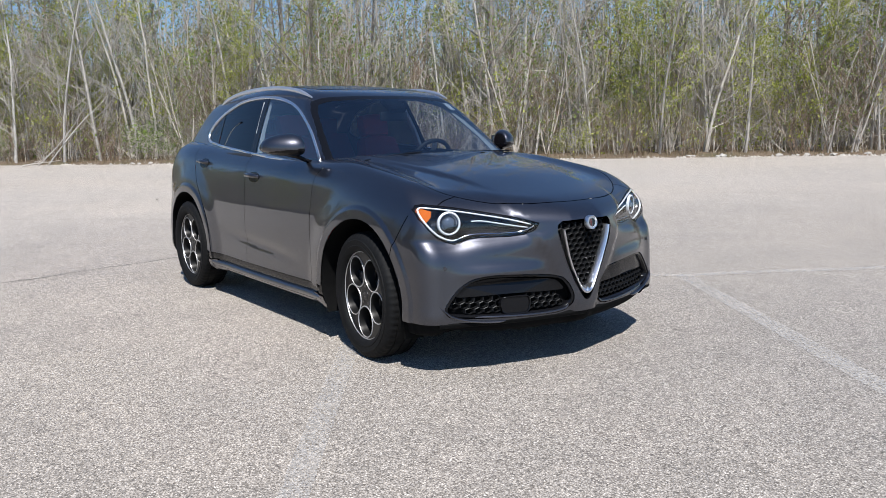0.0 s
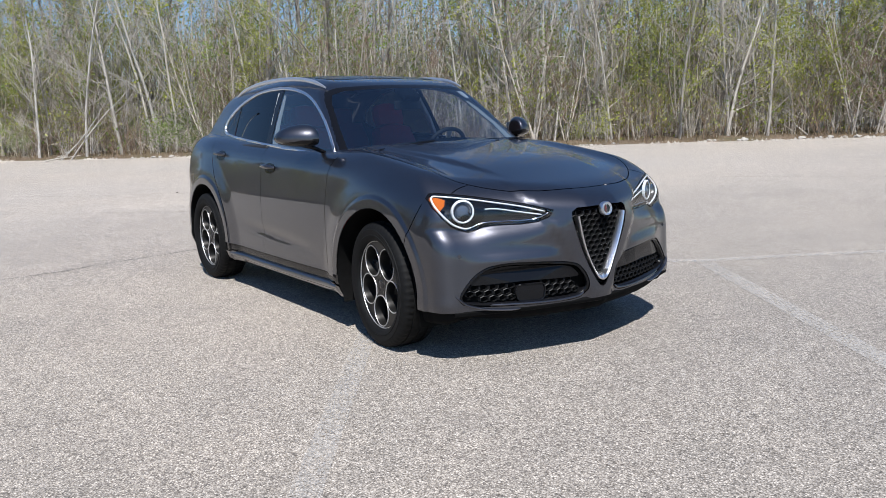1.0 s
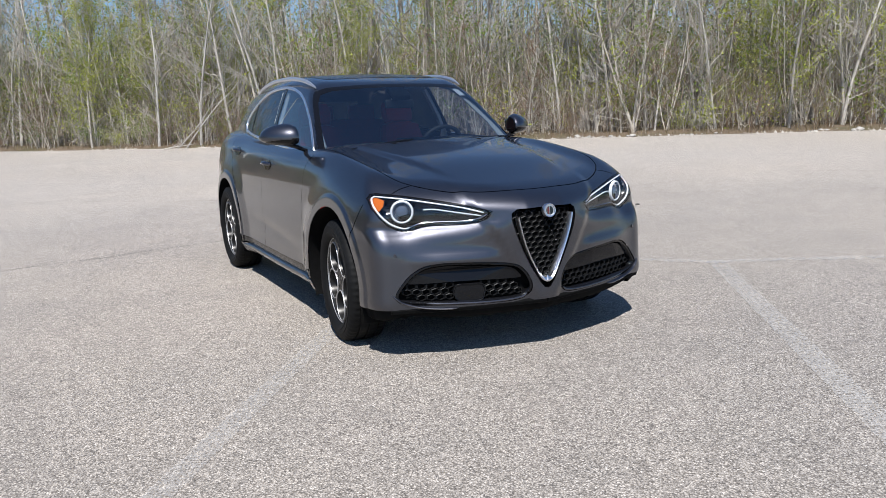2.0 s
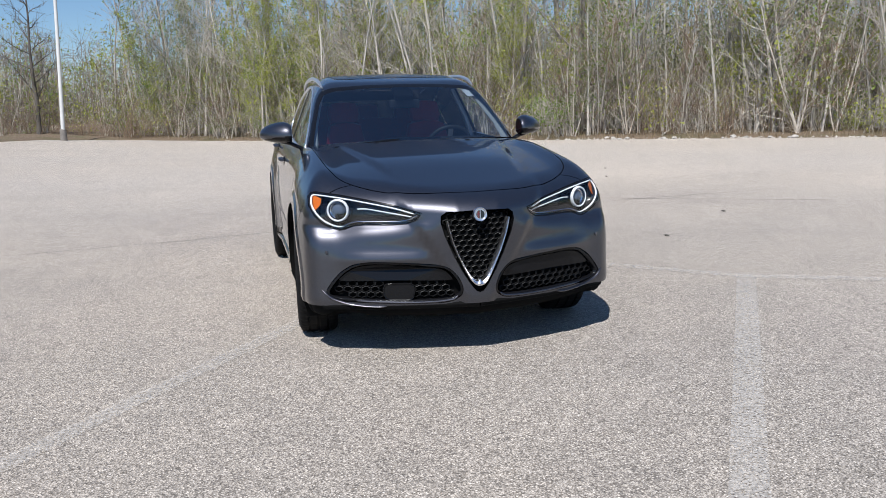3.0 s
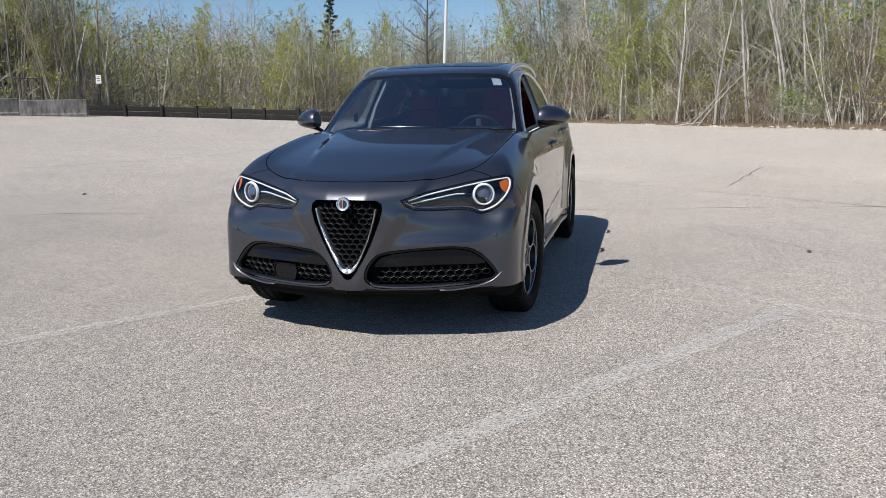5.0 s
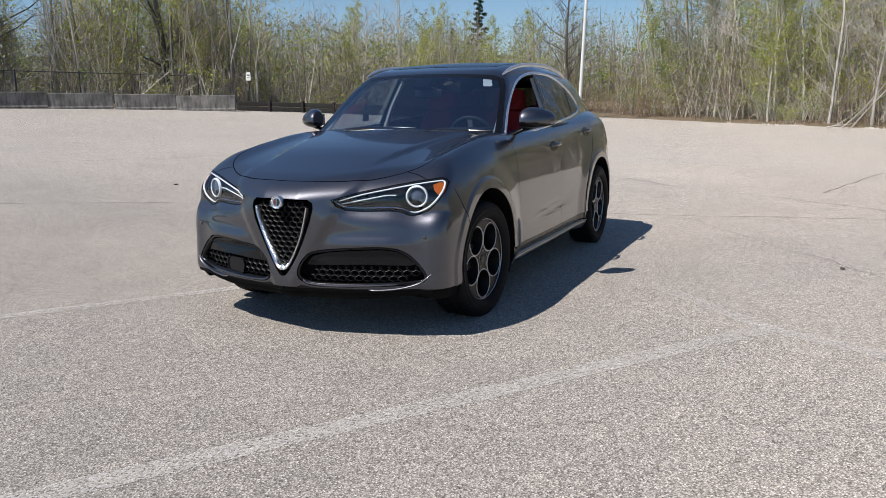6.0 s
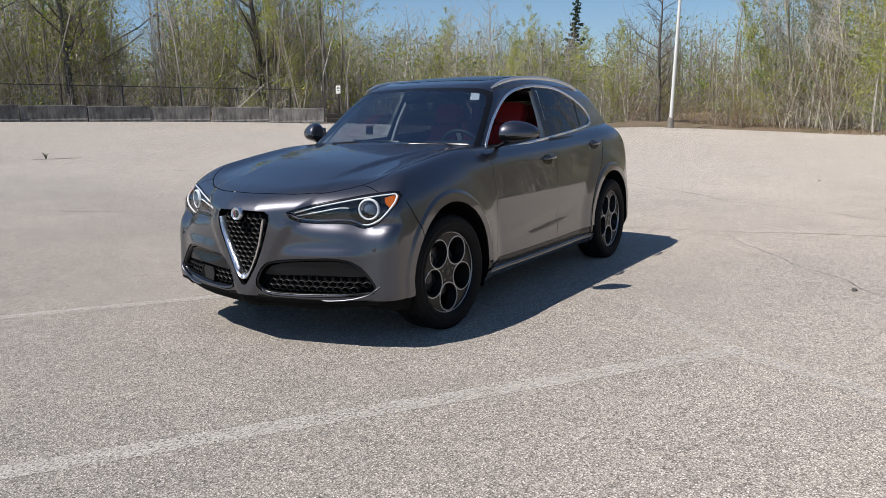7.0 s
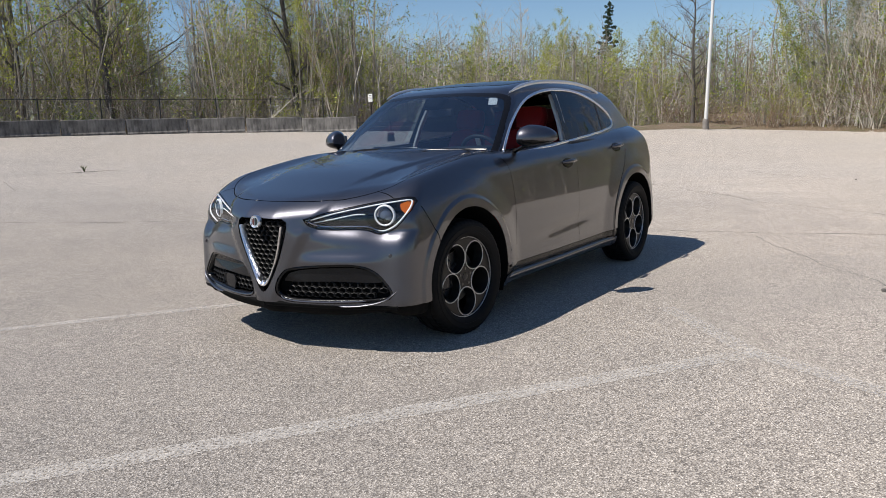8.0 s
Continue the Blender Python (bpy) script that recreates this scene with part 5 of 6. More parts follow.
M_BARK_GREY = bark("grey_bark", (0.28, 0.257, 0.23), (0.58, 0.545, 0.495))
M_BARK_PALE = bark("pale_bark", (0.42, 0.39, 0.35), (0.70, 0.665, 0.615))
M_BARK_MID = bark("grey_brown_bark", (0.18, 0.16, 0.14), (0.38, 0.35, 0.315))
M_BARK_DARK = bark("dark_bark", (0.07, 0.062, 0.056), (0.16, 0.145, 0.13))
M_TWIG = bark("brown_twigs", (0.42, 0.375, 0.325), (0.68, 0.625, 0.555))
# darker copy of the brown twigs, deep-woods shade put into the colour
M_TWIG_SHADED = bark("shaded_far_twigs", (0.15, 0.131, 0.108), (0.36, 0.32, 0.27))
M_TWIG_RED = bark("reddish_twigs", (0.19, 0.13, 0.09), (0.34, 0.25, 0.175))
M_LEAF_YEL = leafy("fresh_yellow_green_leaves", (0.26, 0.29, 0.045), (0.54, 0.57, 0.12))
M_LEAF_GRN = leafy("fresh_green_leaves", (0.14, 0.21, 0.04), (0.31, 0.42, 0.09))
M_LEAF_GREY = leafy("silvery_young_leaves", (0.17, 0.2, 0.10), (0.34, 0.36, 0.2))
M_NEEDLE = leafy("dark_needles", (0.015, 0.035, 0.015), (0.045, 0.08, 0.03))
M_DRY = leafy("dry_grass_blades", (0.18, 0.13, 0.07), (0.36, 0.28, 0.16))


class Wood:
    """Gathers tubes and leaves as plain arrays."""

    def __init__(self):
        self.v, self.f = [], []

    def limb(self, pts, radii, sides):
        base = len(self.v)
        ref = Vector((0.3, 0.2, 1)).normalized()
        for i, p in enumerate(pts):
            d = (pts[min(i + 1, len(pts) - 1)] - pts[max(i - 1, 0)]).normalized()
            a = d.cross(ref)
            a = a.normalized() if a.length > 1e-3 else Vector((1, 0, 0))
            b = a.cross(d)
            for k in range(sides):
                t = 2 * math.pi * k / sides
                self.v.append(p + radii[i] * (math.cos(t) * a + math.sin(t) * b))
        for i in range(len(pts) - 1):
            for k in range(sides):
                q = base + i * sides
                self.f.append((q + k, q + (k + 1) % sides, q + sides + (k + 1) % sides, q + sides + k))

    def leaf(self, p, size, rng):
        base = len(self.v)
        a = Vector((rng.uniform(-1, 1), rng.uniform(-1, 1), rng.uniform(-1, 1))).normalized() * size
        b = a.cross(Vector((rng.uniform(-1, 1), rng.uniform(-1, 1), rng.uniform(-1, 1)))).normalized() * size * 0.6
        self.v += [p - a, p + b * 0.9 - a * 0.1, p + a, p - b]
        self.f.append((base, base + 1, base + 2, base + 3))

    def blade(self, p, q, width, rng):
        base = len(self.v)
        t = (q - p).cross(Vector((rng.uniform(-1, 1), rng.uniform(-1, 1), rng.uniform(-1, 1)))).normalized() * width / 2
        self.v += [p - t, p + t, q]
        self.f.append((base, base + 1, base + 2))

    def mesh(self, name, mat, smooth=True):
        return mesh_from(name, self.v, self.f, [mat], None, smooth)


def wander(rng, p, d, length, n, bend, rise=0.0):
    pts = [p.copy()]
    step = length / n
    for _ in range(n):
        d = (d + Vector((rng.uniform(-bend, bend), rng.uniform(-bend, bend), rng.uniform(-bend, bend) + rise))).normalized()
        p = p + d * step
        pts.append(p.copy())
    return pts


def tree_kind(seed, height, girth, limbs, twigs, spread, low=0.25, bend=0.06, leaves=0, leaf_size=0.05, twig_r=0.006, limb_len=0.28, rise=0.12, stems=1, up=0.5, subs=1, split=False):
    """Meshes of one kind of tree: trunk with limbs, a crown of twigs, and leaves."""
    rng = random.Random(seed)
    trunk, crown, foliage, boughs = Wood(), Wood(), Wood(), []
    for s in range(stems):
        lean = Vector((rng.uniform(-0.06, 0.06), rng.uniform(-0.06, 0.06) + 0.03, 1)) if stems == 1 else Vector((rng.uniform(-0.35, 0.35), rng.uniform(-0.35, 0.35), 1))
        hh = height * (1 if s == 0 else rng.uniform(0.6, 1.0))
        n = 10
        tp = wander(rng, Vector((rng.uniform(-0.2, 0.2) * (stems > 1), rng.uniform(-0.2, 0.2) * (stems > 1), -0.15)), lean.normalized(), hh, n, bend, 0.03)
        g = girth * (1 if stems == 1 else 0.6)
        trunk.limb(tp, [g * (1.25 if i == 0 else 1) * (1 - 0.9 * i / n) + 0.006 for i in range(n + 1)], 7)
        for k in range(limbs):
            u = low + (1 - low) * ((k + rng.random()) / limbs)
            i = min(n - 1, int(u * n))
            p = tp[i].lerp(tp[i + 1], u * n - i)
            az = rng.uniform(0, 2 * math.pi)
            d = Vector((math.cos(az), math.sin(az), up + rng.uniform(-0.25, 0.5))).normalized()
            ln = height * limb_len * (1.1 - 0.7 * u) * rng.uniform(0.55, 1.15) * spread
            lp = wander(rng, p, d, ln, 4, 0.22, rise)
            r0 = max(0.009, g * 0.34 * (1 - 0.6 * u))
            if split:
                boughs.append(Wood())
            (boughs[-1] if split else trunk).limb(lp, [r0 * (1 - 0.85 * j / 4) + 0.004 for j in range(5)], 5 if split else 3)
            for q in range(twigs):
                w = rng.uniform(0.15, 1.0)
                j = min(3, int(w * 4))
                p2 = lp[j].lerp(lp[j + 1], w * 4 - j)
                d2 = (lp[j + 1] - lp[j]).normalized() + Vector((rng.uniform(-1, 1), rng.uniform(-1, 1), rng.uniform(-0.5, 0.9)))
                tw = wander(rng, p2, d2.normalized(), ln * rng.uniform(0.2, 0.5) + 0.15, 2, 0.3, 0.08)
                crown.limb(tw, [twig_r * 1.6, twig_r * 1.1, twig_r * 0.5], 3)
                for _ in range(subs):
                    e = tw[rng.choice((0, 1, 1, 2))]
                    t2 = wander(rng, e, (tw[-1] - tw[0]).normalized() + Vector((rng.uniform(-1, 1), rng.uniform(-1, 1), rng.uniform(-0.4, 0.8))), ln * 0.2 + 0.12, 1, 0.3, 0.05)
                    crown.limb(t2, [twig_r, twig_r * 0.4], 3)
                    tw = tw + t2[1:]
                for _ in range(leaves):
                    e = tw[rng.randrange(len(tw))]
                    foliage.leaf(e + Vector((rng.gauss(0, 0.1), rng.gauss(0, 0.1), rng.gauss(0, 0.1))), leaf_size * rng.uniform(0.6, 1.3), rng)
    return trunk, crown, foliage, boughs


def conifer_kind(seed, height):
    rng = random.Random(seed)
    trunk, needles = Wood(), Wood()
    tp = wander(rng, Vector((0, 0, -0.1)), Vector((0, 0.03, 1)), height, 8, 0.02)
    trunk.limb(tp, [0.16 * (1 - 0.9 * i / 8) + 0.01 for i in range(9)], 7)
    for k in range(90):
        u = 0.12 + 0.88 * k / 90
        i = min(7, int(u * 8))
        p = tp[i].lerp(tp[i + 1], u * 8 - i)
        az = k * 2.4
        ln = 3.6 * (1.08 - u) * rng.uniform(0.5, 1.15)
        lp = wander(rng, p, Vector((math.cos(az), math.sin(az), 0.05)), ln, 4, 0.12)
        trunk.limb(lp, [0.03, 0.022, 0.016, 0.01, 0.005], 3)
        for _ in range(int(26 * ln)):
            w = rng.uniform(0.2, 1)
            j = min(3, int(w * 4))
            needles.leaf(lp[j].lerp(lp[j + 1], w * 4 - j) + Vector((rng.gauss(0, 0.14), rng.gauss(0, 0.14), rng.gauss(0, 0.09))), 0.22, rng)
    return trunk, needles


def shrub_kind(seed, height, stems, twig_mat, leaf_mat=None, leaves=0, leaf_size=0.045):
    rng = random.Random(seed)
    wood, foliage = Wood(), Wood()
    for s in range(stems):
        p = Vector((rng.gauss(0, 0.35), rng.gauss(0, 0.35), -0.08))
        d = Vector((rng.uniform(-0.5, 0.5), rng.uniform(-0.5, 0.5), 1)).normalized()
        ln = height * rng.uniform(0.5, 1.1)
        sp = wander(rng, p, d, ln, 5, 0.16, 0.03)
        wood.limb(sp, [0.014, 0.011, 0.009, 0.007, 0.005, 0.003], 3)
        for k in range(6):
            w = rng.uniform(0.25, 0.95)
            j = min(4, int(w * 5))
            q = sp[j].lerp(sp[j + 1], w * 5 - j)
            tw = wander(rng, q, Vector((rng.uniform(-1, 1), rng.uniform(-1, 1), rng.uniform(0, 1))).normalized(), ln * rng.uniform(0.18, 0.4), 3, 0.3, 0.06)
            wood.limb(tw, [0.006, 0.005, 0.004, 0.002], 3)
            for _ in range(leaves):
                foliage.leaf(tw[rng.randrange(1, 4)] + Vector((rng.gauss(0, 0.06), rng.gauss(0, 0.06), rng.gauss(0, 0.06))), leaf_size * rng.uniform(0.6, 1.4), rng)
    return wood.mesh("shrub_stems", twig_mat), foliage.mesh("shrub_leaves", leaf_mat, False) if leaves else None


def planted(kind, name, label, category, group, bark_mat, twig_mat, leaf_mat):
    """A first tree of a kind, to be copied."""
    trunk, crown, foliage, boughs = kind
    t = thing(name, label, category, group)
    part("trunk", trunk.mesh("trunk", bark_mat), None, t)
    for w in boughs:
        part("limb", w.mesh("limb", bark_mat), None, t)
    c = part("crown", crown.mesh("crown", twig_mat), None, t)
    if foliage.v:
        part("leaves", foliage.mesh("leaves", leaf_mat, False), None, c)
    return t


LOT = [(60, 84), (30, 61), (8, 44), (-8, 29.5), (-19, 20), (-29, 11), (-37, 4), (-46, -4), (-48, -9)]
FENCE = [(-31.5, -13.5), (-29.5, -24.8), (-25.8, -28.8), (-22.2, -31.9), (-17, -34.5), (-12, -36.2), (8, -41), (30, -47), (60, -50)]
BARRIERS = [(-27.3, -26.45)] + FENCE[2:8]
EAST = [(-2, 35)] + LOT[3:]
WEST = FENCE[1:6] + [(-4, -38.1)]
BEHIND = [(60, -50), (75, -10), (72, 40), (60, 84)]


def along(line, step):
    """Evenly spaced places on a line, each with its direction."""
    pts = [Vector((p[0], p[1])) for p in line]
    left = 0.0
    for a, b in zip(pts, pts[1:]):
        ln = (b - a).length
        d = (b - a) / ln
        s = left
        while s < ln:
            yield a + d * s, d
            s += step
        left = s - ln


def build_woods():
    kinds = {
        "pole": [tree_kind(11 + i, 10.5 + i, 0.048 + 0.012 * i, 28, 6, 0.85, 0.08, 0.08, 0, twig_r=0.007, up=0.6) for i in range(4)],
        "pale": [tree_kind(31 + i, 11 + i, 0.052 + 0.012 * i, 26, 6, 0.85, 0.12, 0.08, 3, 0.035, 0.007, up=0.6) for i in range(3)],
        "leafy": [tree_kind(51 + i, 8.5 + 1.5 * i, 0.06, 24, 6, 0.85, 0.08, 0.06, 24, 0.05, 0.007) for i in range(3)],
        "silver": [tree_kind(61 + i, 9.5 + i, 0.07, 22, 5, 0.8, 0.12, 0.05, 11, 0.06, 0.008) for i in range(2)],
        "dark": [tree_kind(71 + i, 15 + i, 0.24, 26, 8, 1.15, 0.16, 0.07, 0, twig_r=0.012, up=0.55, subs=2, split=True) for i in range(3)],
        "maple": [tree_kind(41 + i, 14 + i, 0.10 + 0.025 * i, 26, 6, 0.8, 0.22, 0.06, 2 * i, 0.05, 0.008, up=0.7) for i in range(3)],
        "thicket": [tree_kind(81 + i, 5.5 + i, 0.045, 11, 5, 0.9, 0.08, 0.10, i * 2, 0.05, 0.008, stems=3, up=0.7) for i in range(3)],
    }
    look_of = {
        "pole": ("bare_tree", "slim bare grey tree at the edge of the woods", M_BARK_GREY, M_TWIG, M_LEAF_YEL),
        "pale": ("pale_tree", "slender pale-barked tree with few young leaves", M_BARK_PALE, M_TWIG, M_LEAF_GREY),
        "leafy": ("leafing_tree", "young tree breaking into yellow-green leaf", M_BARK_GREY, M_TWIG, M_LEAF_YEL),
        "silver": ("poplar", "young poplar with silvery spring leaves", M_BARK_PALE, M_TWIG, M_LEAF_GREY),
        "dark": ("oak", "large dark bare tree with spreading limbs", M_BARK_DARK, M_BARK_DARK, M_LEAF_YEL),
        "maple": ("maple", "tall grey-brown tree not yet in leaf", M_BARK_MID, M_TWIG, M_LEAF_GREY),
        "thicket": ("sapling_clump", "clump of bare brown saplings at the lot's edge", M_TWIG, M_TWIG_RED, M_LEAF_GRN),
    }
    protos = {}
    for k, shapes in kinds.items():
        nm, lab, b, t, l = look_of[k]
        protos[k] = [planted(s, nm, lab, "tree", "trees round the lot", b, t, l) for s in shapes]
    used = set()
    rng = random.Random(5)

    def put(k, x, y, scale=1.0):
        src = rng.choice(protos[k])
        m = Matrix.Translation((x, y, float(ground_z(x, y)) - 0.02)) @ Matrix.Rotation(rng.gauss(0, 0.038), 4, "X") @ Matrix.Rotation(rng.gauss(0, 0.038), 4, "Y") @ Matrix.Rotation(rng.uniform(0, 6.28), 4, "Z") @ Matrix.Diagonal((scale, scale, scale, 1))
        if src.name not in used:
            used.add(src.name)
            src.matrix_basis = m
        else:
            ob = copy_thing(src, m)
            ob.matrix_basis = m

    shrubs = []
    for i, (h, n, tm, lm, lv) in enumerate(((1.9, 18, M_TWIG_RED, None, 0), (2.4, 18, M_TWIG, M_LEAF_GRN, 5), (1.5, 18, M_TWIG, M_LEAF_YEL, 4), (2.8, 18, M_TWIG_RED, M_LEAF_YEL, 2))):
        stems, leaves = shrub_kind(101 + i, h, n, tm, lm, lv)
        s = thing("shrub", ("bare reddish-brown shrub", "shrub with small green leaves", "low shrub with yellow-green leaves", "tall brown shrub with few leaves")[i] + " under the trees", "shrub", "shrubs along the edge")
        st = part("twigwork", stems, None, s)
        if leaves:
            part("leaves", leaves, None, st)
        shrubs.append(s)

    def bush(x, y, scale):
        src = rng.choices(shrubs, (4, 2, 2, 3))[0]
        m = Matrix.Translation((x, y, float(ground_z(x, y)))) @ Matrix.Rotation(rng.uniform(0, 6.28), 4, "Z") @ Matrix.Diagonal((scale, scale, scale, 1))
        if src.name not in used:
            used.add(src.name)
            src.matrix_basis = m
        else:
            copy_thing(src, m).matrix_basis = m

    def belt(line, start, depth, step, pick, size, side):
        """Plants a belt from start to start + depth metres behind a line."""
        for p, d in along(line, step):
            n = Vector((d.y, -d.x)) * side
            q = p + d * rng.uniform(-step, step) * 0.5 + n * (start + depth * rng.random())
            kind = rng.choices(list(pick), list(pick.values()))[0]
            if kind == "bush":
                bush(q.x, q.y, rng.uniform(*size))
            else:
                put(kind, q.x, q.y, rng.uniform(*size))

    east = EAST
    belt(east, 0.6, 2.2, 0.9, {"bush": 7, "thicket": 3}, (0.7, 1.25), 1)
    belt(east, 1.0, 4.0, 0.7, {"pole": 5, "pale": 2.2, "leafy": 3.4, "silver": 2.2, "thicket": 2}, (0.75, 1.1), 1)
    belt(east, 2.5, 8.0, 1.7, {"maple": 1}, (0.8, 1.2), 1)
    belt(east, 4.0, 7.0, 0.75, {"pole": 5, "pale": 2, "leafy": 2.4, "silver": 2, "thicket": 1}, (0.85, 1.25), 1)
    belt(east, 10.0, 12.0, 2.4, {"pole": 5, "pale": 2, "leafy": 1.8, "silver": 1.2, "maple": 1.0}, (0.75, 1.1), 1)
    west = WEST
    belt(west, 3.2, 3.0, 1.5, {"bush": 4, "thicket": 3}, (0.7, 1.2), 1)
    belt(west, 3.5, 6.0, 1.5, {"pole": 2, "leafy": 8, "pale": 0.7, "dark": 0.8, "thicket": 1}, (0.8, 1.15), 1)
    belt(west, 9.0, 14.0, 1.7, {"pole": 3, "leafy": 4, "dark": 1.4}, (1.0, 1.4), 1)
    gap = [(-58, -14), (-46, -26), (-36, -36)]
    belt(gap, 0.0, 8.0, 0.8, {"leafy": 5, "pole": 2, "silver": 2, "bush": 2, "pale": 0.7}, (0.6, 0.85), 1)
    belt(gap, 9.0, 16.0, 0.9, {"leafy": 5, "pole": 4, "silver": 2}, (0.75, 0.98), 1)
    belt([(-40, 1.5), (-46, -4), (-49.5, -10)], 0.5, 9.0, 0.6, {"leafy": 2.4, "pole": 4, "silver": 2, "thicket": 2}, (0.8, 1.2), 1)
    belt(BEHIND, 0.0, 10.0, 7.0, {"pole": 4, "leafy": 3, "pale": 1, "thicket": 2}, (1.0, 1.4), 1)
    belt([(-4, -38.1), (30, -47), (60, -50)], 3.5, 9.0, 4.5, {"pole": 4, "leafy": 3, "thicket": 2}, (0.9, 1.3), 1)
    belt([(60, 84), (30, 61), (-2, 35)], 1.0, 8.0, 4.0, {"pole": 4, "leafy": 3, "thicket": 2}, (0.9, 1.3), 1)
    belt([(-46.8, -7.5), (-48.2, -10.5), (-49, -16)], 0.2, 2.2, 0.5, {"bush": 6, "thicket": 2}, (0.7, 1.2), 1)
    # single trees that stand out
    put("dark", -17.5, -40.0, 1.0)
    put("dark", -22.0, -38.5, 0.9)
    put("dark", -31.5, -33.0, 0.95)
    put("dark", -50.0, -13.5, 0.62)
    for x, y, k in ((-14.9, 25.7, 0.8), (-15.2, 26.0, 0.7), (-18.4, 22.7, 0.9), (-20.4, 21.1, 0.85), (-21.2, 20.6, 0.7), (-36.5, 5.2, 0.9), (-38.6, 3.4, 0.9)):
        put("pale", x, y, k)
    for kind in list(protos.values()) + [shrubs]:
        for src in kind:
            if src.name not in used:
                for ob in list(src.children_recursive) + [src]:
                    bpy.data.objects.remove(ob)
    t, ndl = conifer_kind(91, 17.5)
    pine = thing("conifer", "tall dark green conifer behind the bare trees", "tree", m=Matrix.Translation((-105, -43.4, float(ground_z(-105, -43.4)) - 0.2)))
    part("trunk", t.mesh("trunk", M_BARK_DARK), None, pine)
    part("needles", ndl.mesh("needles", M_NEEDLE, False), None, pine)


def litter():
    m = material("leaf_litter", (0.2, 0.15, 0.1), 0.95)
    c = coords(m)
    a, b, d = noise_tex(m, c, 9.0, 6.0, 0.7), noise_tex(m, c, 0.5, 4.0), noise_tex(m, c, 60.0, 3.0)
    col = ramp(m, a, [(0.3, (0.07, 0.05, 0.032)), (0.55, (0.2, 0.145, 0.095)), (0.75, (0.34, 0.27, 0.19))])
    col = mix(m, ramp(m, b, [(0.5, (0, 0, 0)), (0.7, (0.6, 0.6, 0.6))]), col, (0.075, 0.09, 0.03))
    link(m, col, bsdf(m).inputs["Base Color"])
    bump(m, d, 0.8, 0.03)
    return m


def build_verge():
    """Leaf litter from the lot's edge out under the trees, as one uneven sheet."""
    ring = LOT[:-1] + [(-46.8, -10.0), (-44.5, -12.2), (-33.2, -14.4), (-32.4, -16.5), (-31.4, -22.5), (-30.2, -27.6), (-26.5, -30.6), (-22.8, -33.6), (-17.5, -36.2), (-12.5, -37.9), (7.5, -42.6), (30, -48.6), (60, -52)] + BEHIND[1:]
    pts = [(p, d) for p, d in along(ring, 0.8)]
    ds = [0.0, 0.25, 0.7, 1.5, 3.0, 6.0, 12.0, 24.0, 60.0]
    V, F = [], []
    ctr = Vector((0, 0))
    n = len(pts)
    dirs = []
    for i in range(n):
        a, b = pts[i - 3][0], pts[(i + 3) % n][0]
        t = (b - a).normalized()
        dirs.append(Vector((t.y, -t.x)))
    for i, (p, _) in enumerate(pts):
        for k, d in enumerate(ds):
            wob = 0.35 * noise.noise(Vector((p.x * 0.5, p.y * 0.5, 0))) + 0.15 * noise.noise(Vector((p.x * 2.1, p.y * 2.1, 5))) if k < 3 else 0
            q = p + dirs[i] * (d + wob)
            lift = (0.004, 0.05, 0.11, 0.17, 0.2, 0.25, 0.3, 0.6, 0.9)[k] + (0.08 * noise.noise(Vector((q.x * 0.7, q.y * 0.7, 2))) if k > 0 else 0)
            V.append((q.x, q.y, float(ground_z(q.x, q.y)) + max(0.004, lift)))
    m = len(ds)
    for i in range(n):
        j = (i + 1) % n
        for k in range(m - 1):
            F.append((i * m + k, i * m + k + 1, j * m + k + 1, j * m + k))
    ob = new("forest_floor", mesh_from("forest_floor", V, F, [litter()]))
    tagged(ob, "brown leaf litter under bare trees", "forest floor", kind="structure")
    # dry grass along the edge
    rng = random.Random(9)
    w = Wood()
    for line, per in ((LOT[1:], 55), (FENCE[:8], 30)):
        for p, d in along(line, 1.0):
            nrm = Vector((d.y, -d.x))
            for _ in range(per):
                q = p + d * rng.uniform(-0.6, 0.6) + nrm * (0.1 + 2.6 * rng.random() ** 1.4)
                z = float(ground_z(q.x, q.y)) + 0.05
                h = rng.uniform(0.15, 0.55)
                a = rng.uniform(0, 6.28)
                t = Vector((math.cos(a), math.sin(a), 0)) * 0.012
                top = Vector((q.x + rng.gauss(0, 0.14), q.y + rng.gauss(0, 0.14), z + h))
                base = len(w.v)
                b0 = Vector((q.x, q.y, z - 0.06))
                w.v += [b0 - t, b0 + t, top]
                w.f.append((base, base + 1, base + 2))
    ob = new("dry_grass", w.mesh("dry_grass", M_DRY, False))
    tagged(ob, "dry straw-coloured grass along the lot's edge", "grass", kind="stuff")
    # small rubble
    w = Wood()
    for p, d in along([(20, 53), (8, 44), (-8, 29.5), (-19, 20), (-29, 11), (-37, 4), (-44, -2)], 0.026):
        if noise.noise(Vector((p.x * 0.35, p.y * 0.35, 9))) < -0.25:
            continue
        nrm = Vector((d.y, -d.x))
        q = p + nrm * rng.gauss(0.25, 0.3)
        s = 0.018 + 0.06 * rng.random() ** 2
        c = Vector((q.x, q.y, float(ground_z(q.x, q.y)) + 0.5 * s))
        base = len(w.v)
        turn = rng.uniform(0, 6.3)
        for k in range(5):
            a = turn + k * 1.257
            w.v.append(c + Vector((math.cos(a) * s * rng.uniform(0.8, 1.5), math.sin(a) * s * rng.uniform(0.8, 1.5), -0.6 * s)))
        w.v.append(c + Vector((rng.gauss(0, 0.3) * s, rng.gauss(0, 0.3) * s, rng.uniform(0.4, 0.9) * s)))
        w.f += [(base + k, base + (k + 1) % 5, base + 5) for k in range(5)]
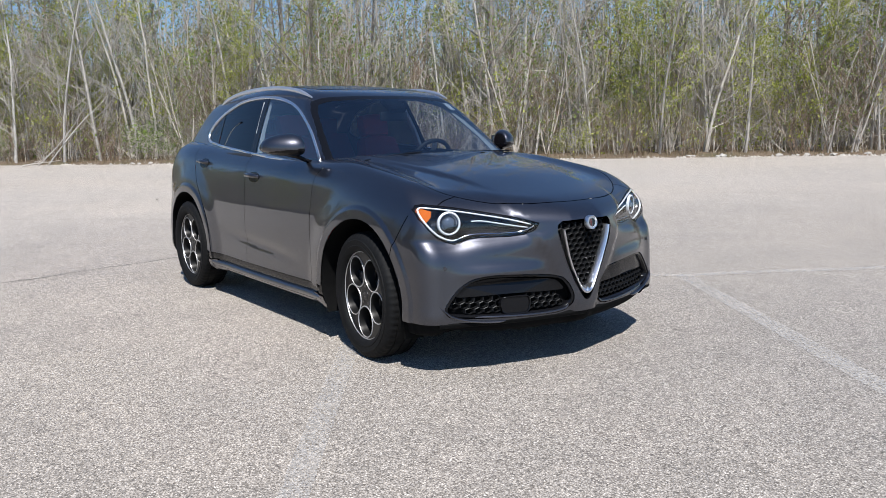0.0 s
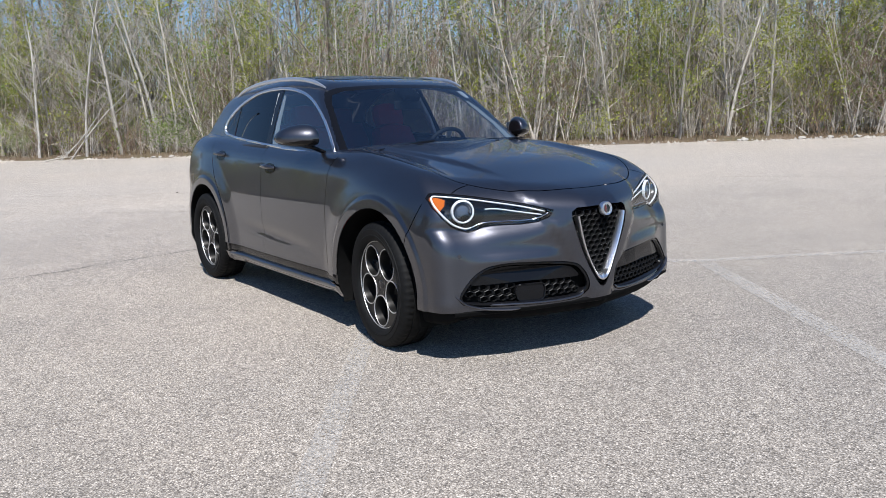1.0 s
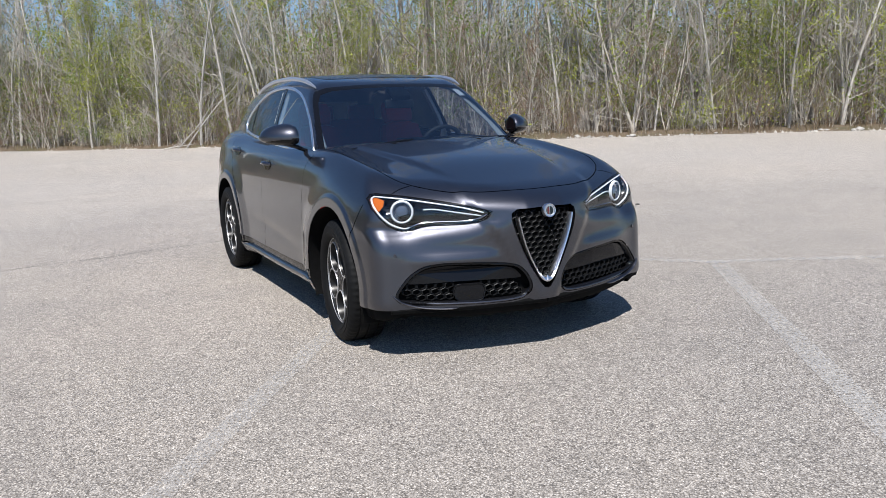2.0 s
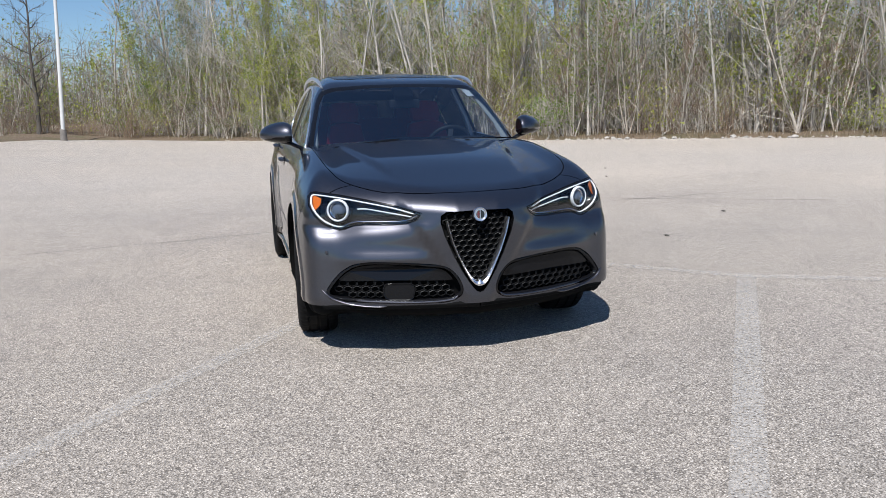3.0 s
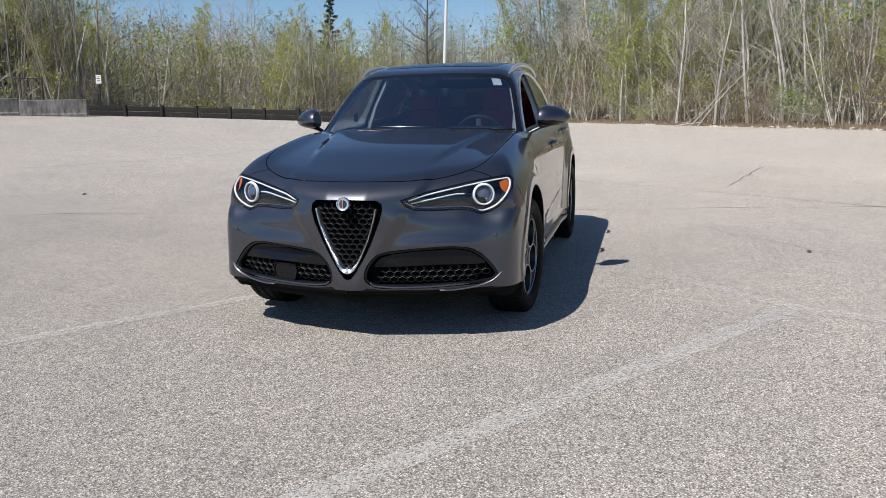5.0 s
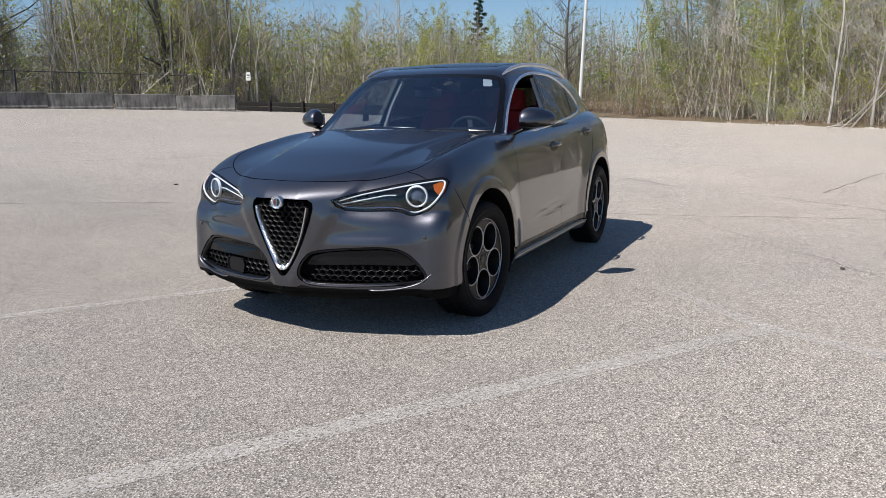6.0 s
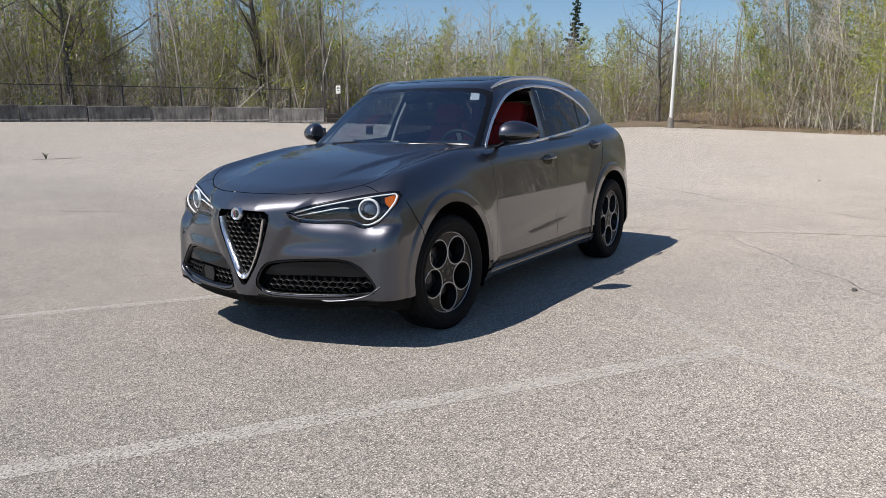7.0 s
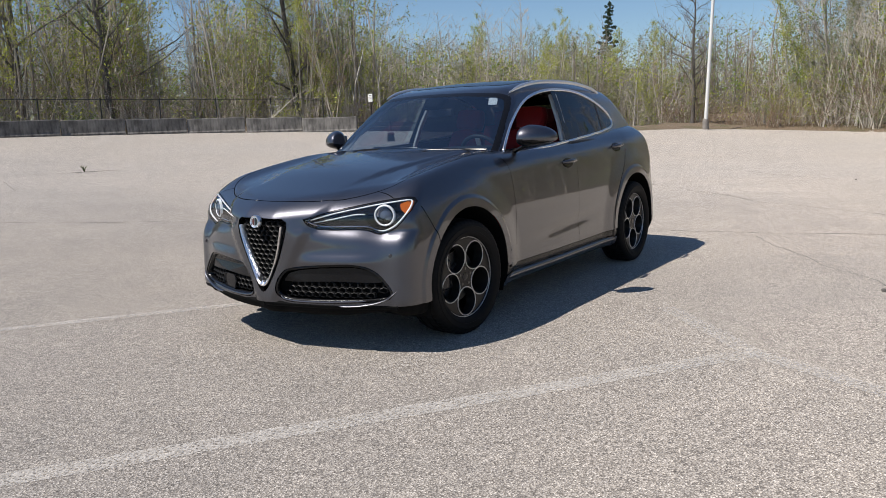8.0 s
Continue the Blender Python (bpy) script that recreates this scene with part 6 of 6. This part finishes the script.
    tagged(new("rubble", w.mesh("rubble", speckled("pale_small_rubble", (0.46, 0.42, 0.37), 0.95, 0.35, 6.0), False)), "pale broken rubble along the edge of the asphalt", "rubble", kind="stuff")
    # rubble stones on the edge of the asphalt
    stone_mat = speckled("pale_rubble", (0.44, 0.41, 0.37), 0.9, 0.25, 12.0)
    protos = []
    for i in range(4):
        bm = bmesh.new()
        bmesh.ops.create_icosphere(bm, subdivisions=2, radius=1.0)
        for v in bm.verts:
            k = 1 + 0.35 * noise.noise(v.co * 1.3 + Vector((i * 7, 0, 0)))
            v.co = (v.co.x * k, v.co.y * k * 0.8, v.co.z * k * 0.55)
        me = bpy.data.meshes.new("stone")
        bm.to_mesh(me)
        bm.free()
        me.materials.append(stone_mat)
        protos.append(me)
    k = 0
    for p, d in along([(8, 44), (-8, 29.5), (-19, 20), (-29, 11), (-34, 6.5)], 0.18):
        if rng.random() < 0.35:
            continue
        nrm = Vector((d.y, -d.x))
        q = p + nrm * rng.uniform(-0.15, 0.7)
        s = 0.045 + 0.13 * rng.random() ** 3.0
        ob = new("stone", protos[rng.randrange(4)])
        ob.matrix_basis = Matrix.Translation((q.x, q.y, float(ground_z(q.x, q.y)) + s * 0.3)) @ Matrix.Rotation(rng.uniform(0, 6.3), 4, "Z") @ Matrix.Diagonal((s, s, s, 1))
        tagged(ob, "pale rubble stone on the edge of the asphalt", "stone", "stones along the edge")


def concrete():
    """Grey cast concrete with dark streaks that run down it."""
    m = material("weathered_concrete", (0.27, 0.26, 0.24), 0.9)
    c = coords(m)
    st = node(m, "ShaderNodeMapping")
    st.inputs["Scale"].default_value = (5.0, 5.0, 0.9)
    link(m, c, st.inputs["Vector"])
    a, b, d = noise_tex(m, st.outputs[0], 1.0, 6.0, 0.7), noise_tex(m, c, 1.1, 4.0), noise_tex(m, c, 60.0, 3.0)
    col = ramp(m, a, [(0.35, (0.08, 0.076, 0.07)), (0.52, (0.2, 0.19, 0.178)), (0.75, (0.3, 0.285, 0.265))])
    col = mix(m, 1.0, col, ramp(m, b, [(0.35, (0.6, 0.6, 0.6)), (0.6, (1.05, 1.05, 1.05))]), "MULTIPLY")
    rnd = node(m, "ShaderNodeObjectInfo").outputs["Random"]
    col = mix(m, 1.0, col, ramp(m, rnd, [(0.0, (0.8, 0.8, 0.8)), (1.0, (1.15, 1.13, 1.1))]), "MULTIPLY")
    link(m, col, bsdf(m).inputs["Base Color"])
    bump(m, d, 0.4, 0.008)
    return m


def build_barriers():
    conc = concrete()
    prof = [(-0.28, 0.0), (-0.28, 0.09), (-0.235, 0.16), (-0.165, 0.78), (-0.14, 0.815), (0.14, 0.815), (0.165, 0.78), (0.235, 0.16), (0.28, 0.09), (0.28, 0.0)]
    bm = bmesh.new()
    L = 3.0
    ends = [[bm.verts.new((x, y, z)) for y, z in prof] for x in (-L / 2, -L / 2 + 0.03, L / 2 - 0.03, L / 2)]
    for v in ends[0] + ends[3]:
        v.co.y *= 0.93
        v.co.z = min(v.co.z, 0.80)
    for a, b in zip(ends, ends[1:]):
        for k in range(len(prof) - 1):
            bm.faces.new((a[k], a[k + 1], b[k + 1], b[k]))
    bm.faces.new(ends[0])
    bm.faces.new(ends[3][::-1])
    first = None
    spots = list(along(BARRIERS, 3.08))
    for p, d in spots:
        m = Matrix.Translation((p.x, p.y, float(ground_z(p.x, p.y)) - 0.02)) @ Matrix.Rotation(math.atan2(d.y, d.x), 4, "Z")
        if first is None:
            first = part("concrete_barrier", bm, conc, None, "", smooth=False, m=m)
            tagged(first, "stained grey concrete road barrier on the asphalt", "barrier", "row of barriers")
        else:
            copy_thing(first, m)
    # chain-link fence behind the barriers
    iron = speckled("dark_galvanised_steel", (0.06, 0.06, 0.06), 0.55, 0.3, 40.0, 0.6)
    fence = thing("fence", "dark chain-link fence behind the concrete barriers", "fence")
    line = [(p[0] - 1.1, p[1] - 1.5) for p in BARRIERS]
    posts = list(along(line, 3.0))
    wire = Wood()
    for (p, d), (q, _) in zip(posts, posts[1:]):
        z0, z1 = float(ground_z(p.x, p.y)), float(ground_z(q.x, q.y))
        part("post", tube([(p.x, p.y, z0 - 0.1), (p.x, p.y + 0.04, z0 + 1.88)], 0.035, 8), iron, fence)
        part("top_rail", tube([(p.x, p.y + 0.04, z0 + 1.8), (q.x, q.y + 0.04, z1 + 1.8)], 0.025, 6), iron, fence)
        for k in range(-12, 20):
            for sl in (1, -1):
                a, b = k / 19.0 * 1.0, k / 19.0 + sl * 0.6
                pa, pb = Vector((*p.lerp(q, a), z0 + 0.05)), Vector((*p.lerp(q, b), z0 + 1.8))
                if 0 <= a <= 1 and 0 <= b <= 1:
                    wire.limb([pa, pb], [0.0035, 0.0035], 3)
    tagged(part("mesh", wire.mesh("mesh", iron), None, fence, "thin wire netting"), kind="stuff")
    # low dark timber rail past the end of the barriers
    wood = speckled("black_weathered_timber", (0.018, 0.016, 0.014), 0.9, 0.4, 15.0)
    rail = thing("timber_guard_rail", "low black weathered timber guard rail", "guard rail")
    pts = list(along([(-31.5, -13.5), (-30.4, -22.0), (-28.3, -27.0)], 1.8))
    for (p, d), (q, _) in zip(pts, pts[1:]):
        z0, z1 = float(ground_z(p.x, p.y)), float(ground_z(q.x, q.y))
        part("post", box(0.16, 0.16, 0.72, (p.x, p.y, z0 + 0.24), 0.015), wood, rail)
        for h in (0.14, 0.40):
            mid, ln = (p + q) / 2, (q - p).length
            part("board", box(ln - 0.02, 0.06, 0.245, (0, 0, 0), 0.01), wood, rail, m=Matrix.Translation((mid.x, mid.y, (z0 + z1) / 2 + h)) @ Matrix.Rotation(math.atan2(d.y, d.x), 4, "Z") @ Matrix.Rotation(-math.atan2(z1 - z0, ln), 4, "Y"))
    # sign at the end of the barriers
    sign = thing("sign_post", "small white sign on a thin grey post", "sign", m=Matrix.Translation((-31.3, -26.8, float(ground_z(-31.3, -26.8)))))
    part("post", tube([(0, 0, -0.1), (0, 0.05, 2.1)], 0.03, 8), iron, sign)
    plate = part("plate", box(0.02, 0.32, 0.46, (0.05, 0.05, 1.85), 0.005), speckled("white_sign_face", (0.75, 0.75, 0.73), 0.5, 0.05, 20.0), sign)
    for z, w in ((1.98, 0.2), (1.90, 0.22), (1.80, 0.16)):
        part("text_bar", box(0.004, w, 0.03, (0.063, 0.05, z)), M_LAMPDARK, plate)
    # lamp post at the edge
    white = speckled("white_painted_steel", (0.72, 0.72, 0.7), 0.5, 0.08, 6.0)
    z = float(ground_z(-44.9, -11.1))
    lamp = thing("lamp_post", "tall white lamp post at the lot's edge", "lamp post", m=Matrix.Translation((-44.9, -11.1, z)))
    part("pole", tube([(0, 0, 0.5), (0, 0.25, 6.0), (0, 0.55, 13.0)], [0.115, 0.10, 0.08], 14), white, lamp)
    part("base", tube([(0, 0, -0.1), (0, 0, 0.62), (0, 0.02, 0.66)], [0.2, 0.19, 0.13], 12), speckled("stained_concrete_base", (0.22, 0.2, 0.18), 0.9), lamp)
    part("arm", tube([(0, 0.55, 12.9), (1.6, 0.55, 13.3)], 0.04, 8), white, lamp)
    part("lamp_head", box(0.7, 0.3, 0.14, (1.9, 0.55, 13.3), 0.03), M_LAMPDARK, lamp)
    # grey house beyond the trees
    house = thing("house", "grey house half hidden behind the trees", "house", m=Matrix.Translation((-88, -38, 0.6)) @ Matrix.Rotation(radians(25), 4, "Z"))
    part("wall", box(8, 12, 4.2, (0, 0, 2.1)), speckled("grey_siding", (0.3, 0.31, 0.32), 0.8, 0.1, 3.0), house)
    bm = bmesh.new()
    a = [bm.verts.new(p) for p in ((-4.6, -6.5, 4.1), (4.6, -6.5, 4.1), (0, -6.5, 6.2), (-4.6, 6.5, 4.1), (4.6, 6.5, 4.1), (0, 6.5, 6.2))]
    for f in ((0, 1, 2), (3, 5, 4), (0, 2, 5, 3), (1, 4, 5, 2), (0, 3, 4, 1)):
        bm.faces.new([a[i] for i in f])
    part("roof", bm, speckled("dark_shingles", (0.07, 0.065, 0.06), 0.9, 0.3, 5.0), house, smooth=False)
    for y in (-3.5, 0, 3.5):
        part("window", box(0.06, 1.1, 1.3, (4.02, y, 2.3), 0.0), M_TRIM, house)


def build_far_woods():
    """The depth of the woods: stems, twigs, brush and young leaves past counting."""
    rng = random.Random(21)
    stems, pale, brush, depth, yellow, green, grey = (Wood() for _ in range(7))

    def spot(line, lo, hi):
        total = list(along(line, 0.5))
        p, d = total[rng.randrange(len(total))]
        n = Vector((d.y, -d.x))
        return p + d * rng.uniform(-0.3, 0.3) + n * (lo + (hi - lo) * rng.random())

    def stem(q, h, r, into, twigs):
        z = float(ground_z(q.x, q.y))
        pts = wander(rng, Vector((q.x, q.y, z - 0.1)), Vector((rng.gauss(0, 0.12), rng.gauss(0.03, 0.12), 1)).normalized(), h, 4, 0.12, 0.04)
        into.limb(pts, [r, r * 0.8, r * 0.6, r * 0.4, r * 0.15], 3)
        for _ in range(twigs):
            u = rng.uniform(0.12, 0.8) * 4
            i = min(3, int(u))
            p = pts[i].lerp(pts[i + 1], u - i)
            d = Vector((rng.uniform(-1, 1), rng.uniform(-1, 1), rng.uniform(0.1, 1.1))).normalized()
            tw = [p, p + d * rng.uniform(0.5, 1.7)]
            tw.append(tw[1] + (d + Vector((rng.uniform(-0.6, 0.6), rng.uniform(-0.6, 0.6), 0.3))).normalized() * rng.uniform(0.3, 0.9))
            dest = brush if into is stems else into
            dest.blade(tw[0], tw[1], max(0.02, r * 0.6), rng)
            dest.blade(tw[1] - d * 0.1, tw[2], 0.016, rng)

    def clump(q, z, n, rad, into, size):
        c = Vector((q.x, q.y, z))
        for _ in range(n):
            into.leaf(c + Vector((rng.gauss(0, rad), rng.gauss(0, rad), rng.gauss(0, rad * 0.8))), size * rng.uniform(0.6, 1.3), rng)

    gap = [(-58, -14), (-46, -26), (-36, -36)]
    beyond = [(-80, 12), (-92, -10), (-92, -35), (-75, -62), (-45, -80)]
    for line, n, lo, hi in ((EAST, 2000, 4, 46), (WEST, 700, 5, 30), (gap, 650, 2, 34), (beyond, 900, 0, 26)):
        for _ in range(n):
            stem(spot(line, lo, hi), rng.uniform(5, 11.5) * (0.8 if line is gap or line is beyond else 1), 0.022 + 0.075 * rng.random() ** 2, stems if rng.random() < 0.75 else pale, 5)
    for line, n, lo, hi in ((EAST, 2400, 0.7, 9), (WEST, 750, 2.6, 9), (gap, 900, 0, 9), (beyond, 900, 0, 14)):
        for _ in range(n):
            q = spot(line, lo, hi)
            stem(q, rng.uniform(0.8, 3.4), rng.uniform(0.006, 0.016), brush, 3)
    # fine twigs in the depth of the woods
    for line, n, lo, hi, tall, k in ((EAST, 60000, 6, 40, 8.4, 1.1), (WEST, 36000, 6, 34, 10.5, 1.2), (gap, 36000, 2, 30, 8.0, 1.2), (beyond, 50000, 0, 26, 12.5, 1.9)):
        total = list(along(line, 0.5))
        into = depth
        for _ in range(n // 75):
            p, d = total[rng.randrange(len(total))]
            q = p + Vector((d.y, -d.x)) * (lo + (hi - lo) * rng.random())
            gz, h = float(ground_z(q.x, q.y)), tall * rng.uniform(0.3, 1.05)
            r = (0.5 + 0.11 * h) * rng.uniform(0.8, 1.3)
            foot, top = Vector((q.x, q.y, gz - 0.1)), Vector((q.x + rng.gauss(0, 0.4), q.y + rng.gauss(0, 0.4), gz + h))
            into.limb([foot, foot.lerp(top, 0.5), top], [0.012 * h, 0.008 * h, 0.01], 3)
            sort = rng.choices((None, yellow, green, grey), (5, 5, 2, 0.8))[0]
            for _ in range(75):
                u = 0.1 + 0.9 * rng.random() ** 0.9
                axis = foot.lerp(top, u)
                out = Vector((rng.gauss(0, 1), rng.gauss(0, 1), rng.gauss(0, 0.4))) * r * (0.35 + 0.65 * math.sin(math.pi * min(1.0, u * 0.9 + 0.12)))
                base = axis + out * 0.6
                way = (out.normalized() * 0.6 + Vector((rng.gauss(0, 0.45), rng.gauss(0, 0.45), rng.uniform(-0.1, 1.0)))).normalized()
                into.blade(base, base + way * rng.uniform(0.7, 1.9) * k, rng.uniform(0.02, 0.05) * k * (1 - 0.4 * u), rng)
                if sort is not None and rng.random() < 0.45:
                    sort.leaf(base + way * rng.uniform(0.2, 1.2), 0.1 * k * rng.uniform(0.6, 1.3), rng)
    for line, n, lo, hi, tall, k in ((EAST, 1250, 1.0, 16, 9.5, 1.0), ([(-37, 4), (-46, -4), (-50, -10)], 150, 0.5, 10, 7.0, 1.0), (WEST, 560, 3, 22, 8.0, 1.2), (gap, 420, 0, 24, 6.0, 1.3), (beyond, 420, 0, 20, 8.5, 2.0)):
        for _ in range(n):
            q = spot(line, lo, hi)
            z = float(ground_z(q.x, q.y)) + 0.4 + tall * rng.random() ** 1.25
            clump(q, z, rng.randrange(30, 80), rng.uniform(0.3, 0.8) * k ** 0.5, rng.choices((yellow, green, grey), (6, 2.5, 2))[0], 0.075 * k)
    for name, label, w, mat, smooth in (("far_stems", "grey stems deep in the woods", stems, M_BARK_GREY, True), ("far_pale_stems", "pale stems deep in the woods", pale, M_BARK_PALE, True),
                                        ("undergrowth", "tangle of brown brush and twigs under the trees", brush, M_TWIG, True), ("far_twigs", "brown twigs of the farther woods, darkened for the shade in their depth", depth, M_TWIG_SHADED, True), ("far_leaves", "yellow-green young leaves in the woods", yellow, M_LEAF_YEL, False),
                                        ("far_green_leaves", "green young leaves in the woods", green, M_LEAF_GRN, False), ("far_grey_leaves", "silvery young leaves in the woods", grey, M_LEAF_GREY, False)):
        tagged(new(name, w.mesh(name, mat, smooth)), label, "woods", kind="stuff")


def build_fallen():
    """Pale dead branches that lean or lie at the edge, each one forked piece."""
    rng = random.Random(33)
    for x, y, az, up, ln in ((-36.2, 3.9, 0.9, 0.75, 4.2), (-35.9, 4.3, 1.0, 0.95, 4.6), (-36.4, 3.2, 0.3, 0.25, 3.4), (-12.0, 27.2, 2.4, 0.3, 2.8), (-24.5, 16.3, 2.0, 0.5, 3.0), (-26.0, -30.8, 2.5, 0.9, 3.2)):
        whole = thing("leaning_branch", "pale dead branch leaning at the lot's edge", "branch", "dead branches")
        w = Wood()
        d = Vector((math.cos(az), math.sin(az), up)).normalized()
        z = float(ground_z(x, y)) - 0.05
        pts = wander(rng, Vector((x, y, z)), d, ln, 6, 0.1, 0.02)
        w.limb(pts, [0.038, 0.035, 0.031, 0.026, 0.02, 0.014, 0.006], 6)
        for k in range(7):
            p = pts[rng.randrange(2, 6)]
            tw = wander(rng, p, (d + Vector((rng.uniform(-0.9, 0.9), rng.uniform(-0.9, 0.9), rng.uniform(-0.1, 0.9)))).normalized(), rng.uniform(0.6, 1.6), 3, 0.2)
            fork = Wood()
            fork.limb(tw, [0.013, 0.01, 0.007, 0.003], 4)
            part("fork", fork.mesh("fork", M_BARK_PALE), None, whole)
        part("stem", w.mesh("stem", M_BARK_PALE), None, whole)


build_woods()
build_fallen()
build_far_woods()
build_verge()
build_barriers()
